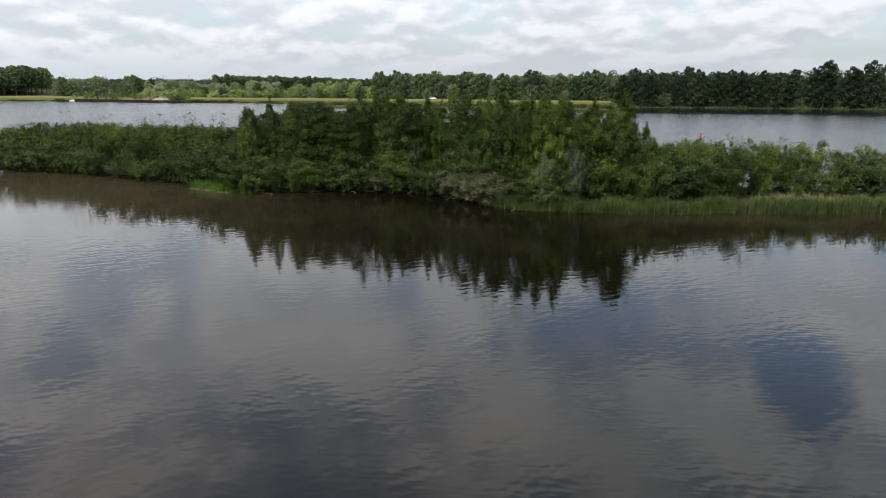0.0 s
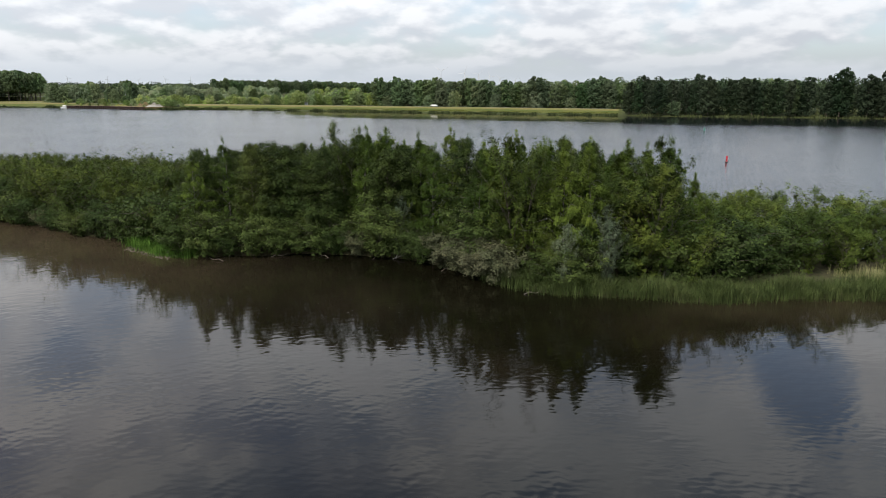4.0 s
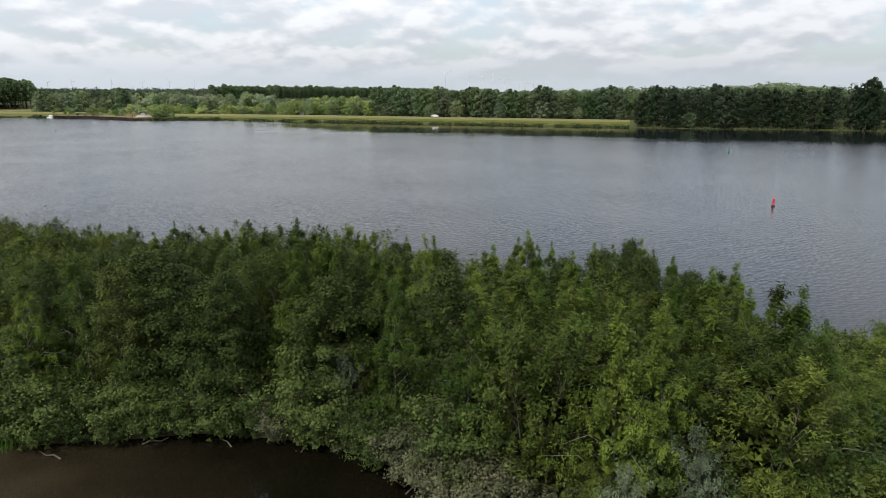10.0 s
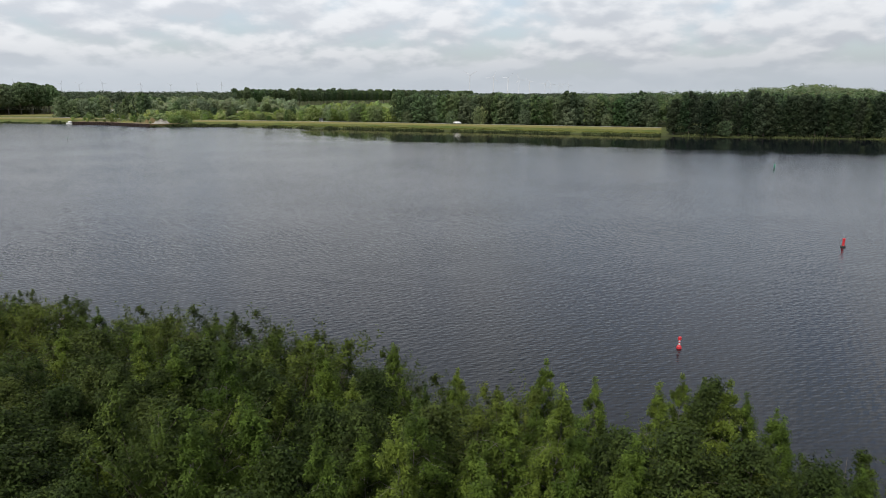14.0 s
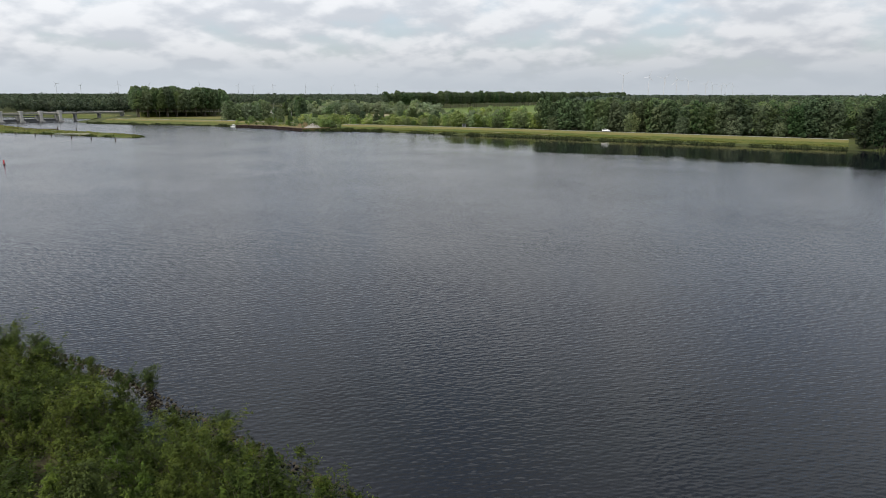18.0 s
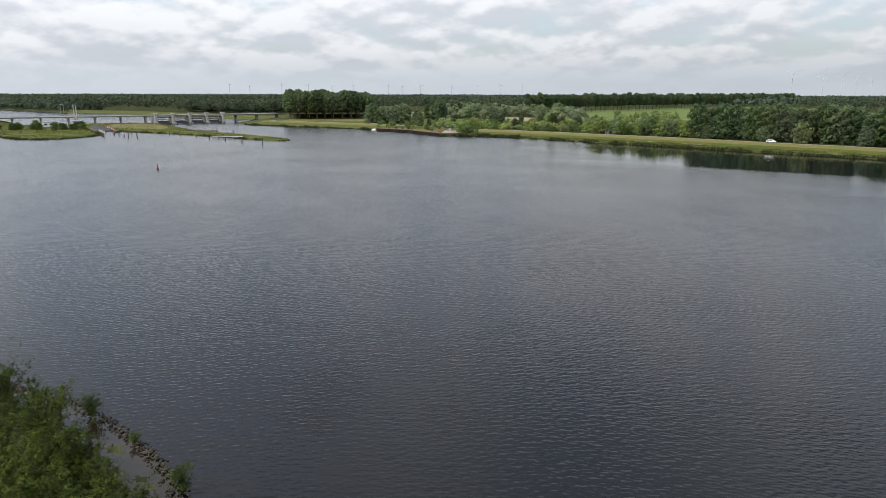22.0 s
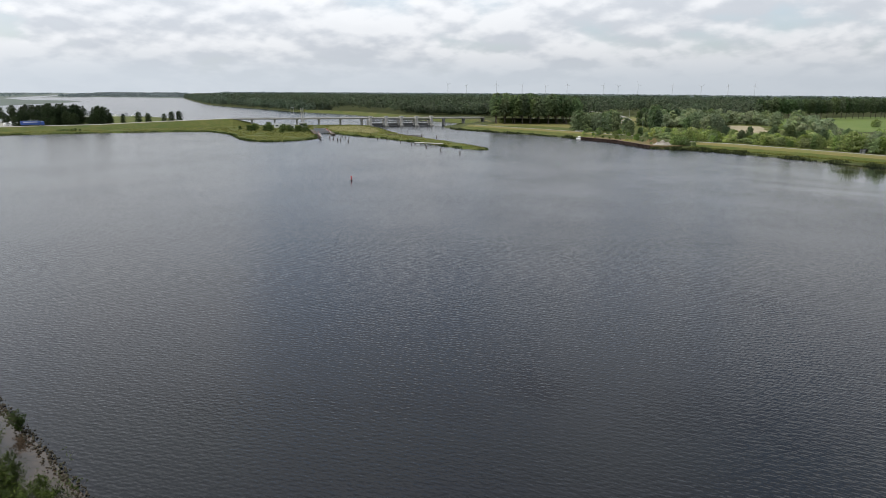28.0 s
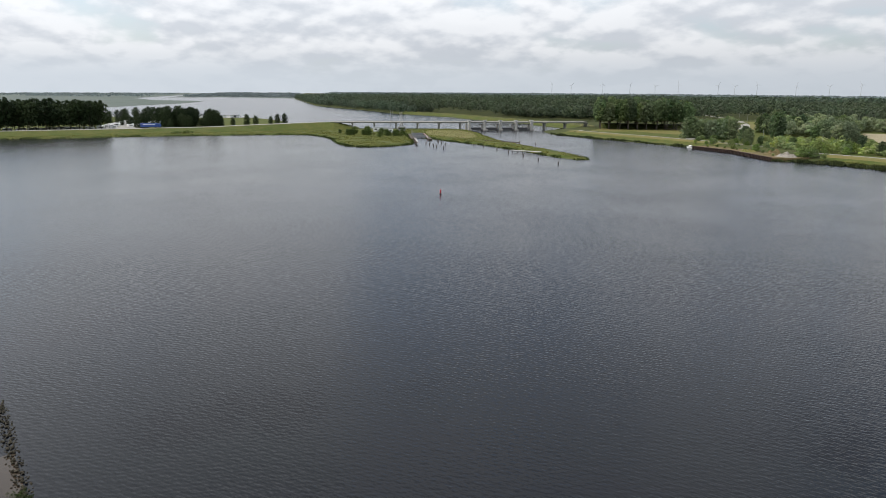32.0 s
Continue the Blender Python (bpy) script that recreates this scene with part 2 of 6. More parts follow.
def water_material(name, body, silt, layers, steep, rough, calm, gloss=0.5, skew=0.0, chop=0.42):
    """Murky water whose face is tilted by ripples: layers of (length, slope, turn), steep the share of them in gusts, calm the least share between gusts, skew how much longer the windward faces are."""
    m, nt, N, L, p = nodes_of(name)
    g = N.new("ShaderNodeNewGeometry")
    n0 = noise_node(nt, 0.03, 4)
    east = N.new("ShaderNodeVectorMath"); east.operation = "DOT_PRODUCT"; east.inputs[1].default_value = (-0.014, -0.005, 0)     # muddier towards the pond's shallow end
    L.new(g.outputs["Position"], east.inputs[0])
    mud = N.new("ShaderNodeMath"); mud.operation = "ADD"
    L.new(n0.outputs["Fac"], mud.inputs[0]); L.new(east.outputs["Value"], mud.inputs[1])
    deep = mixed(nt, ramped(nt, mud.outputs[0], 0.26, 0.80), body, silt)
    bed = N.new("ShaderNodeAttribute"); bed.attribute_name = "shallow"          # the muddy bed shows near the bank
    n3 = noise_node(nt, 0.16, 4)
    bm_ = N.new("ShaderNodeMath"); bm_.operation = "MULTIPLY"
    L.new(bed.outputs["Fac"], bm_.inputs[0]); L.new(ramped(nt, n3.outputs["Fac"], 0.25, 0.6), bm_.inputs[1])
    L.new(mixed(nt, bm_.outputs[0], deep, (0.042, 0.032, 0.019)), p.inputs["Base Color"])
    p.inputs["Roughness"].default_value, p.inputs["IOR"].default_value = rough, 1.333
    p.inputs["Specular IOR Level"].default_value = gloss
    gust = noise_node(nt, 0.028, 3, 0.6)
    gf = N.new("ShaderNodeMapRange"); gf.inputs["From Min"].default_value, gf.inputs["From Max"].default_value = 0.36, 0.66
    gf.inputs["To Min"].default_value, gf.inputs["To Max"].default_value = steep * calm, steep
    L.new(gust.outputs["Fac"], gf.inputs["Value"])
    calm_at = N.new("ShaderNodeAttribute"); calm_at.attribute_name = "calm"      # sheltered water, in uneven slicks
    long = N.new("ShaderNodeMapping"); long.inputs["Rotation"].default_value, long.inputs["Scale"].default_value = (0, 0, 0.28), (0.4, 1.6, 1)
    L.new(g.outputs["Position"], long.inputs["Vector"])
    streak = noise_node(nt, 0.03, 3, 0.6, long.outputs[0])
    sm = N.new("ShaderNodeMath"); sm.operation = "MULTIPLY_ADD"; sm.inputs[1].default_value = 1.6
    L.new(calm_at.outputs["Fac"], sm.inputs[0]); L.new(streak.outputs["Fac"], sm.inputs[2])
    slick = ramped(nt, sm.outputs[0], 0.75, 1.35)
    keep = N.new("ShaderNodeMapRange"); keep.inputs["To Min"].default_value, keep.inputs["To Max"].default_value = 1.0, 0.13
    L.new(slick, keep.inputs["Value"])
    gk = N.new("ShaderNodeMath"); gk.operation = "MULTIPLY"
    L.new(gf.outputs[0], gk.inputs[0]); L.new(keep.outputs[0], gk.inputs[1])
    rk = N.new("ShaderNodeMapRange"); rk.inputs["To Min"].default_value, rk.inputs["To Max"].default_value = rough, min(rough, 0.05)
    L.new(slick, rk.inputs["Value"]); L.new(rk.outputs[0], p.inputs["Roughness"])
    total = None
    for wave, slope, turn in layers:                  # short-crested waves: length, slope, heading of the crests
        d = (-math.sin(radians(turn)), math.cos(radians(turn)), 0.0)
        run = N.new("ShaderNodeVectorMath"); run.operation = "DOT_PRODUCT"; run.inputs[1].default_value = tuple(2 * math.pi / wave * c for c in d)
        L.new(g.outputs["Position"], run.inputs[0])
        mp = N.new("ShaderNodeMapping"); mp.inputs["Location"].default_value = (wave * 37.0, turn * 1.3, 0)
        L.new(g.outputs["Position"], mp.inputs["Vector"])
        w = noise_node(nt, chop / wave ** 0.8, 2, 0.55, mp.outputs[0])
        ph = N.new("ShaderNodeMath"); ph.operation = "MULTIPLY_ADD"; ph.inputs[1].default_value = 15.0 if chop < 0.5 else 11.0
        L.new(w.outputs["Fac"], ph.inputs[0]); L.new(run.outputs["Value"], ph.inputs[2])
        cs = N.new("ShaderNodeMath"); cs.operation = "COSINE"
        L.new(ph.outputs[0], cs.inputs[0])
        sk = N.new("ShaderNodeMath"); sk.operation = "SUBTRACT"; sk.inputs[1].default_value = skew
        L.new(cs.outputs[0], sk.inputs[0])
        s = N.new("ShaderNodeVectorMath"); s.operation = "SCALE"; s.inputs[0].default_value = tuple(slope * c for c in d)
        L.new(sk.outputs[0], s.inputs["Scale"])
        if total is None:
            total = s
        else:
            t = N.new("ShaderNodeVectorMath"); t.operation = "ADD"
            L.new(total.outputs[0], t.inputs[0]); L.new(s.outputs[0], t.inputs[1]); total = t
    sc = N.new("ShaderNodeVectorMath"); sc.operation = "SCALE"
    L.new(total.outputs[0], sc.inputs[0]); L.new(gk.outputs[0], sc.inputs["Scale"])
    up = N.new("ShaderNodeVectorMath"); up.operation = "ADD"; up.inputs[1].default_value = (0, 0, 1)
    L.new(sc.outputs[0], up.inputs[0])
    nm = N.new("ShaderNodeVectorMath"); nm.operation = "NORMALIZE"
    L.new(up.outputs[0], nm.inputs[0]); L.new(nm.outputs[0], p.inputs["Normal"])
    return m


WATER_POND = water_material("pond_water", (0.0026, 0.0025, 0.0012), (0.0360, 0.0262, 0.0185), ((0.8, 0.010, 14), (0.5, 0.011, 38), (0.33, 0.011, -6), (1.7, 0.005, 60)), 1.0, 0.05, 0.2)
WATER_LAKE = water_material("lake_water", (0.0042, 0.0052, 0.0077), (0.0048, 0.0058, 0.0086), ((0.95, 0.040, 24), (0.62, 0.056, 40), (0.45, 0.058, 6), (0.33, 0.058, 28), (0.7, 0.034, 66)), 1.0, 0.17, 0.6, 0.36, 0.16, 0.58)
LEAF_BIRCH = foliage("birch_leaf", (0.0403, 0.0623, 0.0100), (0.0553, 0.0824, 0.0122), (0.0704, 0.0975, 0.0155))
LEAF_WILLOW = foliage("willow_leaf", (0.0326, 0.0475, 0.0082), (0.0461, 0.0639, 0.0100), (0.0595, 0.0753, 0.0136))
LEAF_ALDER = foliage("alder_leaf", (0.0224, 0.0345, 0.0083), (0.0334, 0.0470, 0.0100), (0.0433, 0.0562, 0.0124))
LEAF_SILVER = foliage("silver_leaf", (0.0505, 0.0679, 0.0364), (0.0939, 0.1156, 0.0699), (0.1083, 0.1264, 0.0783), 0.2)
LEAF_SHRUB = foliage("shrub_leaf", (0.0292, 0.0456, 0.0114), (0.0423, 0.0614, 0.0150), (0.0553, 0.0735, 0.0194))
LEAF_DULL = foliage("flowering_shrub_leaf", (0.047, 0.054, 0.025), (0.075, 0.078, 0.041), (0.095, 0.089, 0.052), 0.2)
LEAF_LIME = foliage("lime_leaf", (0.0418, 0.0699, 0.0088), (0.0545, 0.0876, 0.0121), (0.0662, 0.0984, 0.0165))
LEAF_FAR = foliage("wood_leaf", (0.071, 0.106, 0.045), (0.093, 0.130, 0.054), (0.114, 0.151, 0.062), 0.35, 0.28, 0.13)
# greyer leaf with the haze of the far woods painted in
LEAF_HAZE_TINTED = foliage("hazy_wood_leaf", (0.062, 0.086, 0.055), (0.070, 0.095, 0.060), (0.078, 0.104, 0.065), 0.3, 0.2, 0.05)
LEAF_FAR_LIGHT = foliage("bank_shrub_leaf", (0.122, 0.165, 0.042), (0.178, 0.229, 0.063), (0.220, 0.257, 0.092), 0.3, 0.3, 0.16)
LEAF_FAR_GREY = foliage("grey_willow_leaf", (0.110, 0.147, 0.069), (0.155, 0.196, 0.093), (0.190, 0.225, 0.109), 0.3, 0.25, 0.12)
REED = foliage("reed_blade", (0.0400, 0.0569, 0.0171), (0.0660, 0.0845, 0.0257), (0.0781, 0.0918, 0.0327), 0.25)
REED_FAR = foliage("far_reed_blade", (0.026, 0.036, 0.014), (0.046, 0.058, 0.021), (0.060, 0.068, 0.028), 0.15)
# pale blue-grey: distance haze is put into the leaf colour
LEAF_HORIZON_HAZED = foliage("horizon_leaf", (0.135, 0.170, 0.172), (0.150, 0.186, 0.186), (0.158, 0.194, 0.194), 0.3, 0.1, 0.03)
MEADOW = surface("meadow_green", (0.080, 0.122, 0.028), (0.108, 0.138, 0.040), (0.070, 0.104, 0.024), 0.012, 0.25, 0.9, 0, 0.05)
GRASS_BLADE = foliage("long_grass_blade", (0.084, 0.098, 0.022), (0.128, 0.124, 0.034), (0.108, 0.116, 0.028), 0.2)
REED_LUSH = foliage("lush_reed_blade", (0.055, 0.110, 0.018), (0.110, 0.190, 0.030), (0.130, 0.200, 0.040), 0.3)
REED_DRY = foliage("dry_grass_blade", (0.180, 0.170, 0.080), (0.300, 0.280, 0.140), (0.240, 0.250, 0.110), 0.25)
BARK = surface("bark", (0.090, 0.075, 0.058), (0.060, 0.050, 0.040), (0.13, 0.12, 0.10), 1.5, 14, 0.9)
BARK_BIRCH = surface("birch_bark", (0.150, 0.140, 0.122), (0.100, 0.092, 0.080), (0.050, 0.045, 0.040), 1.2, 9, 0.75)
SOIL = surface("island_soil", (0.060, 0.048, 0.030), (0.035, 0.032, 0.020), (0.080, 0.085, 0.035), 0.4, 5, 0.95, 0, 0.05)
GRASS = surface("dyke_grass", (0.0520, 0.0714, 0.0136), (0.0875, 0.0890, 0.0231), (0.0342, 0.0495, 0.0103), 0.09, 0.9, 0.9, 0, 0.25)
GRASS_DRY = surface("dry_verge_grass", (0.128, 0.108, 0.038), (0.098, 0.106, 0.028), (0.150, 0.128, 0.058), 0.06, 0.8, 0.9, 0, 0.1)
WOOD_FLOOR = surface("wood_floor", (0.030, 0.040, 0.012), (0.055, 0.065, 0.018), (0.045, 0.042, 0.022), 0.03, 0.8, 0.95, 0, 0.1)
# field green with blue-grey distance haze mixed into the colour
FIELD_HAZED = surface("field_green", (0.0920, 0.1128, 0.0992), (0.0759, 0.0960, 0.0832), (0.1196, 0.1296, 0.1184), 0.004, 0.03, 0.9, 0, 0.05)
SAND = surface("bare_sand", (0.28, 0.235, 0.165), (0.24, 0.205, 0.14), (0.16, 0.16, 0.08), 0.08, 1.2, 0.95, 0, 0.05)
ASPHALT = surface("asphalt", (0.2240, 0.2208, 0.2015), (0.2800, 0.2691, 0.2405), (0.1820, 0.1794, 0.1690), 0.2, 5, 0.9)
CONCRETE = surface("weathered_concrete", (0.300, 0.295, 0.275), (0.240, 0.235, 0.220), (0.180, 0.175, 0.160), 0.25, 3, 0.85)
CONCRETE_WHITE = surface("pale_concrete", (0.385, 0.380, 0.355), (0.310, 0.305, 0.290), (0.220, 0.215, 0.200), 0.3, 3, 0.8)
RUBBLE = surface("concrete_rubble", (0.24, 0.225, 0.20), (0.14, 0.12, 0.095), (0.33, 0.32, 0.29), 0.5, 2.2, 0.9, 0, 0.15)
STEEL_DARK = surface("rusty_sheet_pile", (0.0525, 0.0350, 0.0280), (0.0385, 0.0294, 0.0266), (0.0840, 0.0455, 0.0315), 0.4, 3, 0.8, 0.2)
STEEL_GREY = surface("painted_steel_grey", (0.28, 0.29, 0.30), (0.24, 0.25, 0.26), (0.20, 0.20, 0.20), 0.6, 6, 0.5, 0.1)
STONE = surface("riprap_stone", (0.0651, 0.0551, 0.0420), (0.0434, 0.0371, 0.0280), (0.0341, 0.0348, 0.0157), 0.9, 7, 0.9, 0, 0.03, 0.45)
TIMBER = surface("wet_timber", (0.075, 0.062, 0.050), (0.050, 0.042, 0.036), (0.11, 0.095, 0.08), 1.0, 8, 0.85)
RED = surface("red_buoy_paint", (0.360, 0.016, 0.022), (0.420, 0.024, 0.032), (0.280, 0.014, 0.018), 1.2, 9, 0.45, 0, 0.0)
GREEN = surface("green_buoy_paint", (0.02, 0.20, 0.11), (0.025, 0.23, 0.13), (0.02, 0.15, 0.09), 1.2, 9, 0.45, 0, 0.0)
WHITE = surface("white_paint", (0.78, 0.78, 0.77), (0.72, 0.72, 0.71), (0.62, 0.62, 0.60), 0.8, 7, 0.45, 0, 0.0)
BLACK = surface("black_rubber", (0.03, 0.03, 0.03), (0.022, 0.022, 0.024), (0.05, 0.05, 0.048), 1.0, 8, 0.7)
BLUE = surface("blue_paint", (0.035, 0.085, 0.30), (0.03, 0.075, 0.26), (0.045, 0.10, 0.33), 0.8, 7, 0.4, 0, 0.0)
TURBINE = surface("turbine_paint", (0.50, 0.505, 0.515), (0.47, 0.475, 0.485), (0.44, 0.445, 0.455), 0.02, 0.4, 0.5, 0, 0.0)
# turbine paint greyed so that distance haze is in its colour
TURBINE_HAZED = surface("grey_turbine_paint", (0.40, 0.42, 0.44), (0.38, 0.40, 0.42), (0.36, 0.38, 0.40), 0.02, 0.4, 0.5, 0, 0.0)
GLASS = surface("dark_window_glass", (0.03, 0.035, 0.04), (0.025, 0.03, 0.035), (0.04, 0.045, 0.05), 0.5, 3, 0.1, 0, 0.0)
PEBBLE = surface("pebble_beach", (0.0910, 0.0770, 0.0595), (0.0665, 0.0560, 0.0420), (0.1330, 0.1190, 0.0980), 0.8, 9, 0.9, 0, 0.04)
ALGAE = surface("floating_algae", (0.060, 0.066, 0.024), (0.044, 0.050, 0.018), (0.030, 0.034, 0.014), 0.6, 4, 0.9)
STEEL_DULL = surface("dark_gate_steel", (0.060, 0.062, 0.066), (0.045, 0.047, 0.050), (0.085, 0.080, 0.074), 0.4, 3, 0.6, 0.3)
LEAF_DYKE = foliage("dyke_wood_leaf", (0.0560, 0.0862, 0.0367), (0.0750, 0.1075, 0.0432), (0.0941, 0.1266, 0.0497), 0.3, 0.25, 0.13)
LEAF_MIDDLE = foliage("middle_wood_leaf", (0.0432, 0.0608, 0.0334), (0.0496, 0.0680, 0.0361), (0.0576, 0.0768, 0.0396), 0.3, 0.2, 0.09)
LEAF_SALLOW = foliage("sallow_leaf", (0.0438, 0.0652, 0.0106), (0.0590, 0.0837, 0.0144), (0.0756, 0.0965, 0.0196))
LEAF_STAND = foliage("dam_tree_leaf", (0.020, 0.033, 0.014), (0.028, 0.042, 0.017), (0.036, 0.050, 0.020))
LEAF_ISLET = foliage("islet_leaf", (0.0540, 0.0810, 0.0234), (0.0780, 0.1080, 0.0286), (0.1020, 0.1323, 0.0364))
LEAF_SHORE = foliage("shore_wood_leaf", (0.022, 0.036, 0.017), (0.030, 0.045, 0.020), (0.037, 0.053, 0.023), 0.25, 0.25, 0.15)
REED_MID = foliage("bank_reed_blade", (0.046, 0.064, 0.018), (0.078, 0.096, 0.028), (0.096, 0.108, 0.036), 0.2)
QUAY_SOIL = surface("weedy_soil", (0.1200, 0.0833, 0.0448), (0.0880, 0.0833, 0.0320), (0.1440, 0.1062, 0.0600), 0.25, 1.6, 0.9, 0, 0.15)


# ---- building helpers ----
def mesh_of(name, verts, faces, material, smooth=False):
    me = bpy.data.meshes.new(name)
    me.from_pydata([tuple(v) for v in verts], [], faces)
    me.materials.append(material)
    if smooth:
        me.polygons.foreach_set("use_smooth", [True] * len(me.polygons))
    me.update()
    return me


def quad_mesh(name, verts, material, corners=4):
    """A mesh of loose faces from an array of n*4 (or n*3) points."""
    n = len(verts) // corners
    me = bpy.data.meshes.new(name)
    me.vertices.add(n * corners)
    me.vertices.foreach_set("co", np.ascontiguousarray(verts, np.float32).ravel())
    me.loops.add(n * corners)
    me.loops.foreach_set("vertex_index", np.arange(n * corners, dtype=np.int32))
    me.polygons.add(n)
    me.polygons.foreach_set("loop_start", np.arange(0, n * corners, corners, dtype=np.int32))
    me.materials.append(material)
    me.update(calc_edges=True)
    return me


def child(name, me, parent, label=""):
    ob = new(name, me)
    ob.parent = parent
    return tagged(ob, label)


def part(name, bm, material, parent, label=""):
    me = bpy.data.meshes.new(name)
    bm.to_mesh(me)
    bm.free()
    me.materials.append(material)
    return child(name, me, parent, label)


def thing(name, x, y, z, label, category, group="", rz=0.0, kind=""):
    ob = new(name)
    ob.empty_display_size = 0.3
    ob.matrix_basis = pose(x, y, z, 0, 0, rz)
    return tagged(ob, label, category, group, kind)


def box(bm, x, y, z, sx, sy, sz, bevel=0.0, rz=0.0):
    """A box centred on x, y with its foot at z."""
    made = bmesh.ops.create_cube(bm, size=1.0, matrix=pose(x, y, z + sz / 2, 0, 0, rz) @ Matrix.Diagonal((sx, sy, sz, 1)))
    if bevel:
        edges = list({e for v in made["verts"] for e in v.link_edges})
        bmesh.ops.bevel(bm, geom=edges, offset=bevel, segments=1, affect="EDGES", profile=0.5)
    return bm


def lathe(bm, rings, sides=12, x=0.0, y=0.0):
    """A turned body from (radius, z) rings, closed at both ends."""
    rows = []
    for r, z in rings:
        rows.append([bm.verts.new((x + r * math.cos(2 * math.pi * i / sides), y + r * math.sin(2 * math.pi * i / sides), z)) for i in range(sides)])
    for a, b in zip(rows, rows[1:]):
        for i in range(sides):
            bm.faces.new((a[i], a[(i + 1) % sides], b[(i + 1) % sides], b[i]))
    bm.faces.new(list(reversed(rows[0])))
    bm.faces.new(rows[-1])
    return bm


def prism(bm, outline, z0, z1):
    lo = [bm.verts.new((x, y, z0)) for x, y in outline]
    hi = [bm.verts.new((x, y, z1)) for x, y in outline]
    n = len(lo)
    for i in range(n):
        bm.faces.new((lo[i], lo[(i + 1) % n], hi[(i + 1) % n], hi[i]))
    bm.faces.new(hi)
    bm.faces.new(list(reversed(lo)))
    return bm


def profile_box(bm, side, half_width, axis="x"):
    """Sweeps a side view (along, up) across a width."""
    rows = []
    for s in (-half_width, half_width):
        rows.append([bm.verts.new((a, s, u) if axis == "x" else (s, a, u)) for a, u in side])
    n = len(side)
    for i in range(n):
        bm.faces.new((rows[0][i], rows[0][(i + 1) % n], rows[1][(i + 1) % n], rows[1][i]))
    bm.faces.new(list(reversed(rows[0])))
    bm.faces.new(rows[1])
    bmesh.ops.recalc_face_normals(bm, faces=bm.faces)
    return bm


def tubes(paths, sides=5):
    """Verts and faces of tapered tubes along lists of (point, radius)."""
    V, F = [], []
    for path in paths:
        base = len(V)
        for k, (p, r) in enumerate(path):
            q = path[min(k + 1, len(path) - 1)][0] - path[max(k - 1, 0)][0]
            q = q / (np.linalg.norm(q) + 1e-9)
            a = np.cross(q, (0.31, 0.87, 0.37)); a /= np.linalg.norm(a) + 1e-9
            b = np.cross(q, a)
            for i in range(sides):
                w = 2 * math.pi * i / sides
                V.append(p + r * (math.cos(w) * a + math.sin(w) * b))
        for k in range(len(path) - 1):
            for i in range(sides):
                F.append((base + k * sides + i, base + k * sides + (i + 1) % sides, base + (k + 1) * sides + (i + 1) % sides, base + (k + 1) * sides + i))
    return V, F


def leaf_frames(rng, c, out, loose, hang=0.0):
    """Two axes for each leaf, whose face looks roughly along out."""
    n = len(c)
    f = out + rng.normal(0, loose, (n, 3)); f /= np.linalg.norm(f, axis=1, keepdims=True) + 1e-9
    d = rng.normal(0, 1, (n, 3)); d[:, 2] -= hang * 1.6
    d -= f * (d * f).sum(1, keepdims=True); d /= np.linalg.norm(d, axis=1, keepdims=True) + 1e-9
    return f, d, np.cross(f, d)


def leaf_tris(rng, c, out, loose, length, width, hang=0.0):
    """Single pointed leaves, one triangle each."""
    f, d, s = leaf_frames(rng, c, out, loose, hang)
    k = rng.uniform(0.7, 1.3, (len(c), 1))
    L, W = length * k, width * k
    v = np.stack([c + s * W / 2 + f * W * 0.1, c + d * L, c - s * W / 2 - f * W * 0.1], axis=1)
    return v.reshape(-1, 3)


def patch_quads(rng, c, out, loose, size):
    """Square leafy patches centred on the points c, facing out, one corner folded back."""
    f, d, s = leaf_frames(rng, c, out, loose)
    k = size * rng.uniform(0.35, 0.65, (len(c), 1))
    w = k * rng.uniform(0.7, 1.2, (len(c), 1))
    v = np.stack([c - d * k - s * w * 0.6 - f * k * 0.25, c - d * k * 0.3 + s * w, c + d * k + s * w * 0.4 - f * k * 0.25, c + d * k * 0.4 - s * w], axis=1)
    return v.reshape(-1, 3)


def inside(poly, pts):
    x, y = pts[:, 0], pts[:, 1]
    res = np.zeros(len(pts), bool)
    n = len(poly)
    for i in range(n):
        (x1, y1), (x2, y2) = poly[i], poly[(i + 1) % n]
        hit = ((y1 > y) != (y2 > y)) & (x < (x2 - x1) * (y - y1) / ((y2 - y1) or 1e-9) + x1)
        res ^= hit
    return res


def resample(line, step, closed=False, wobble=0.0, rng=None):
    pts = [np.array(p, float) for p in line]
    if closed:
        pts.append(pts[0])
    out = []
    for a, b in zip(pts, pts[1:]):
        n = max(1, int(round(np.linalg.norm(b - a) / step)))
        out += [a + (b - a) * k / n for k in range(n)]
    if not closed:
        out.append(pts[-1])
    out = np.array(out)
    if wobble:
        out += rng.normal(0, wobble, out.shape)
    return out


def inset(line, d, closed=True):
    """The line moved by d to its left."""
    p = np.asarray(line, float)
    if closed:
        t = np.roll(p, -1, 0) - np.roll(p, 1, 0)
    else:
        t = np.gradient(p, axis=0)
    t /= np.linalg.norm(t, axis=1, keepdims=True) + 1e-9
    return p + np.stack([-t[:, 1], t[:, 0]], 1) * d


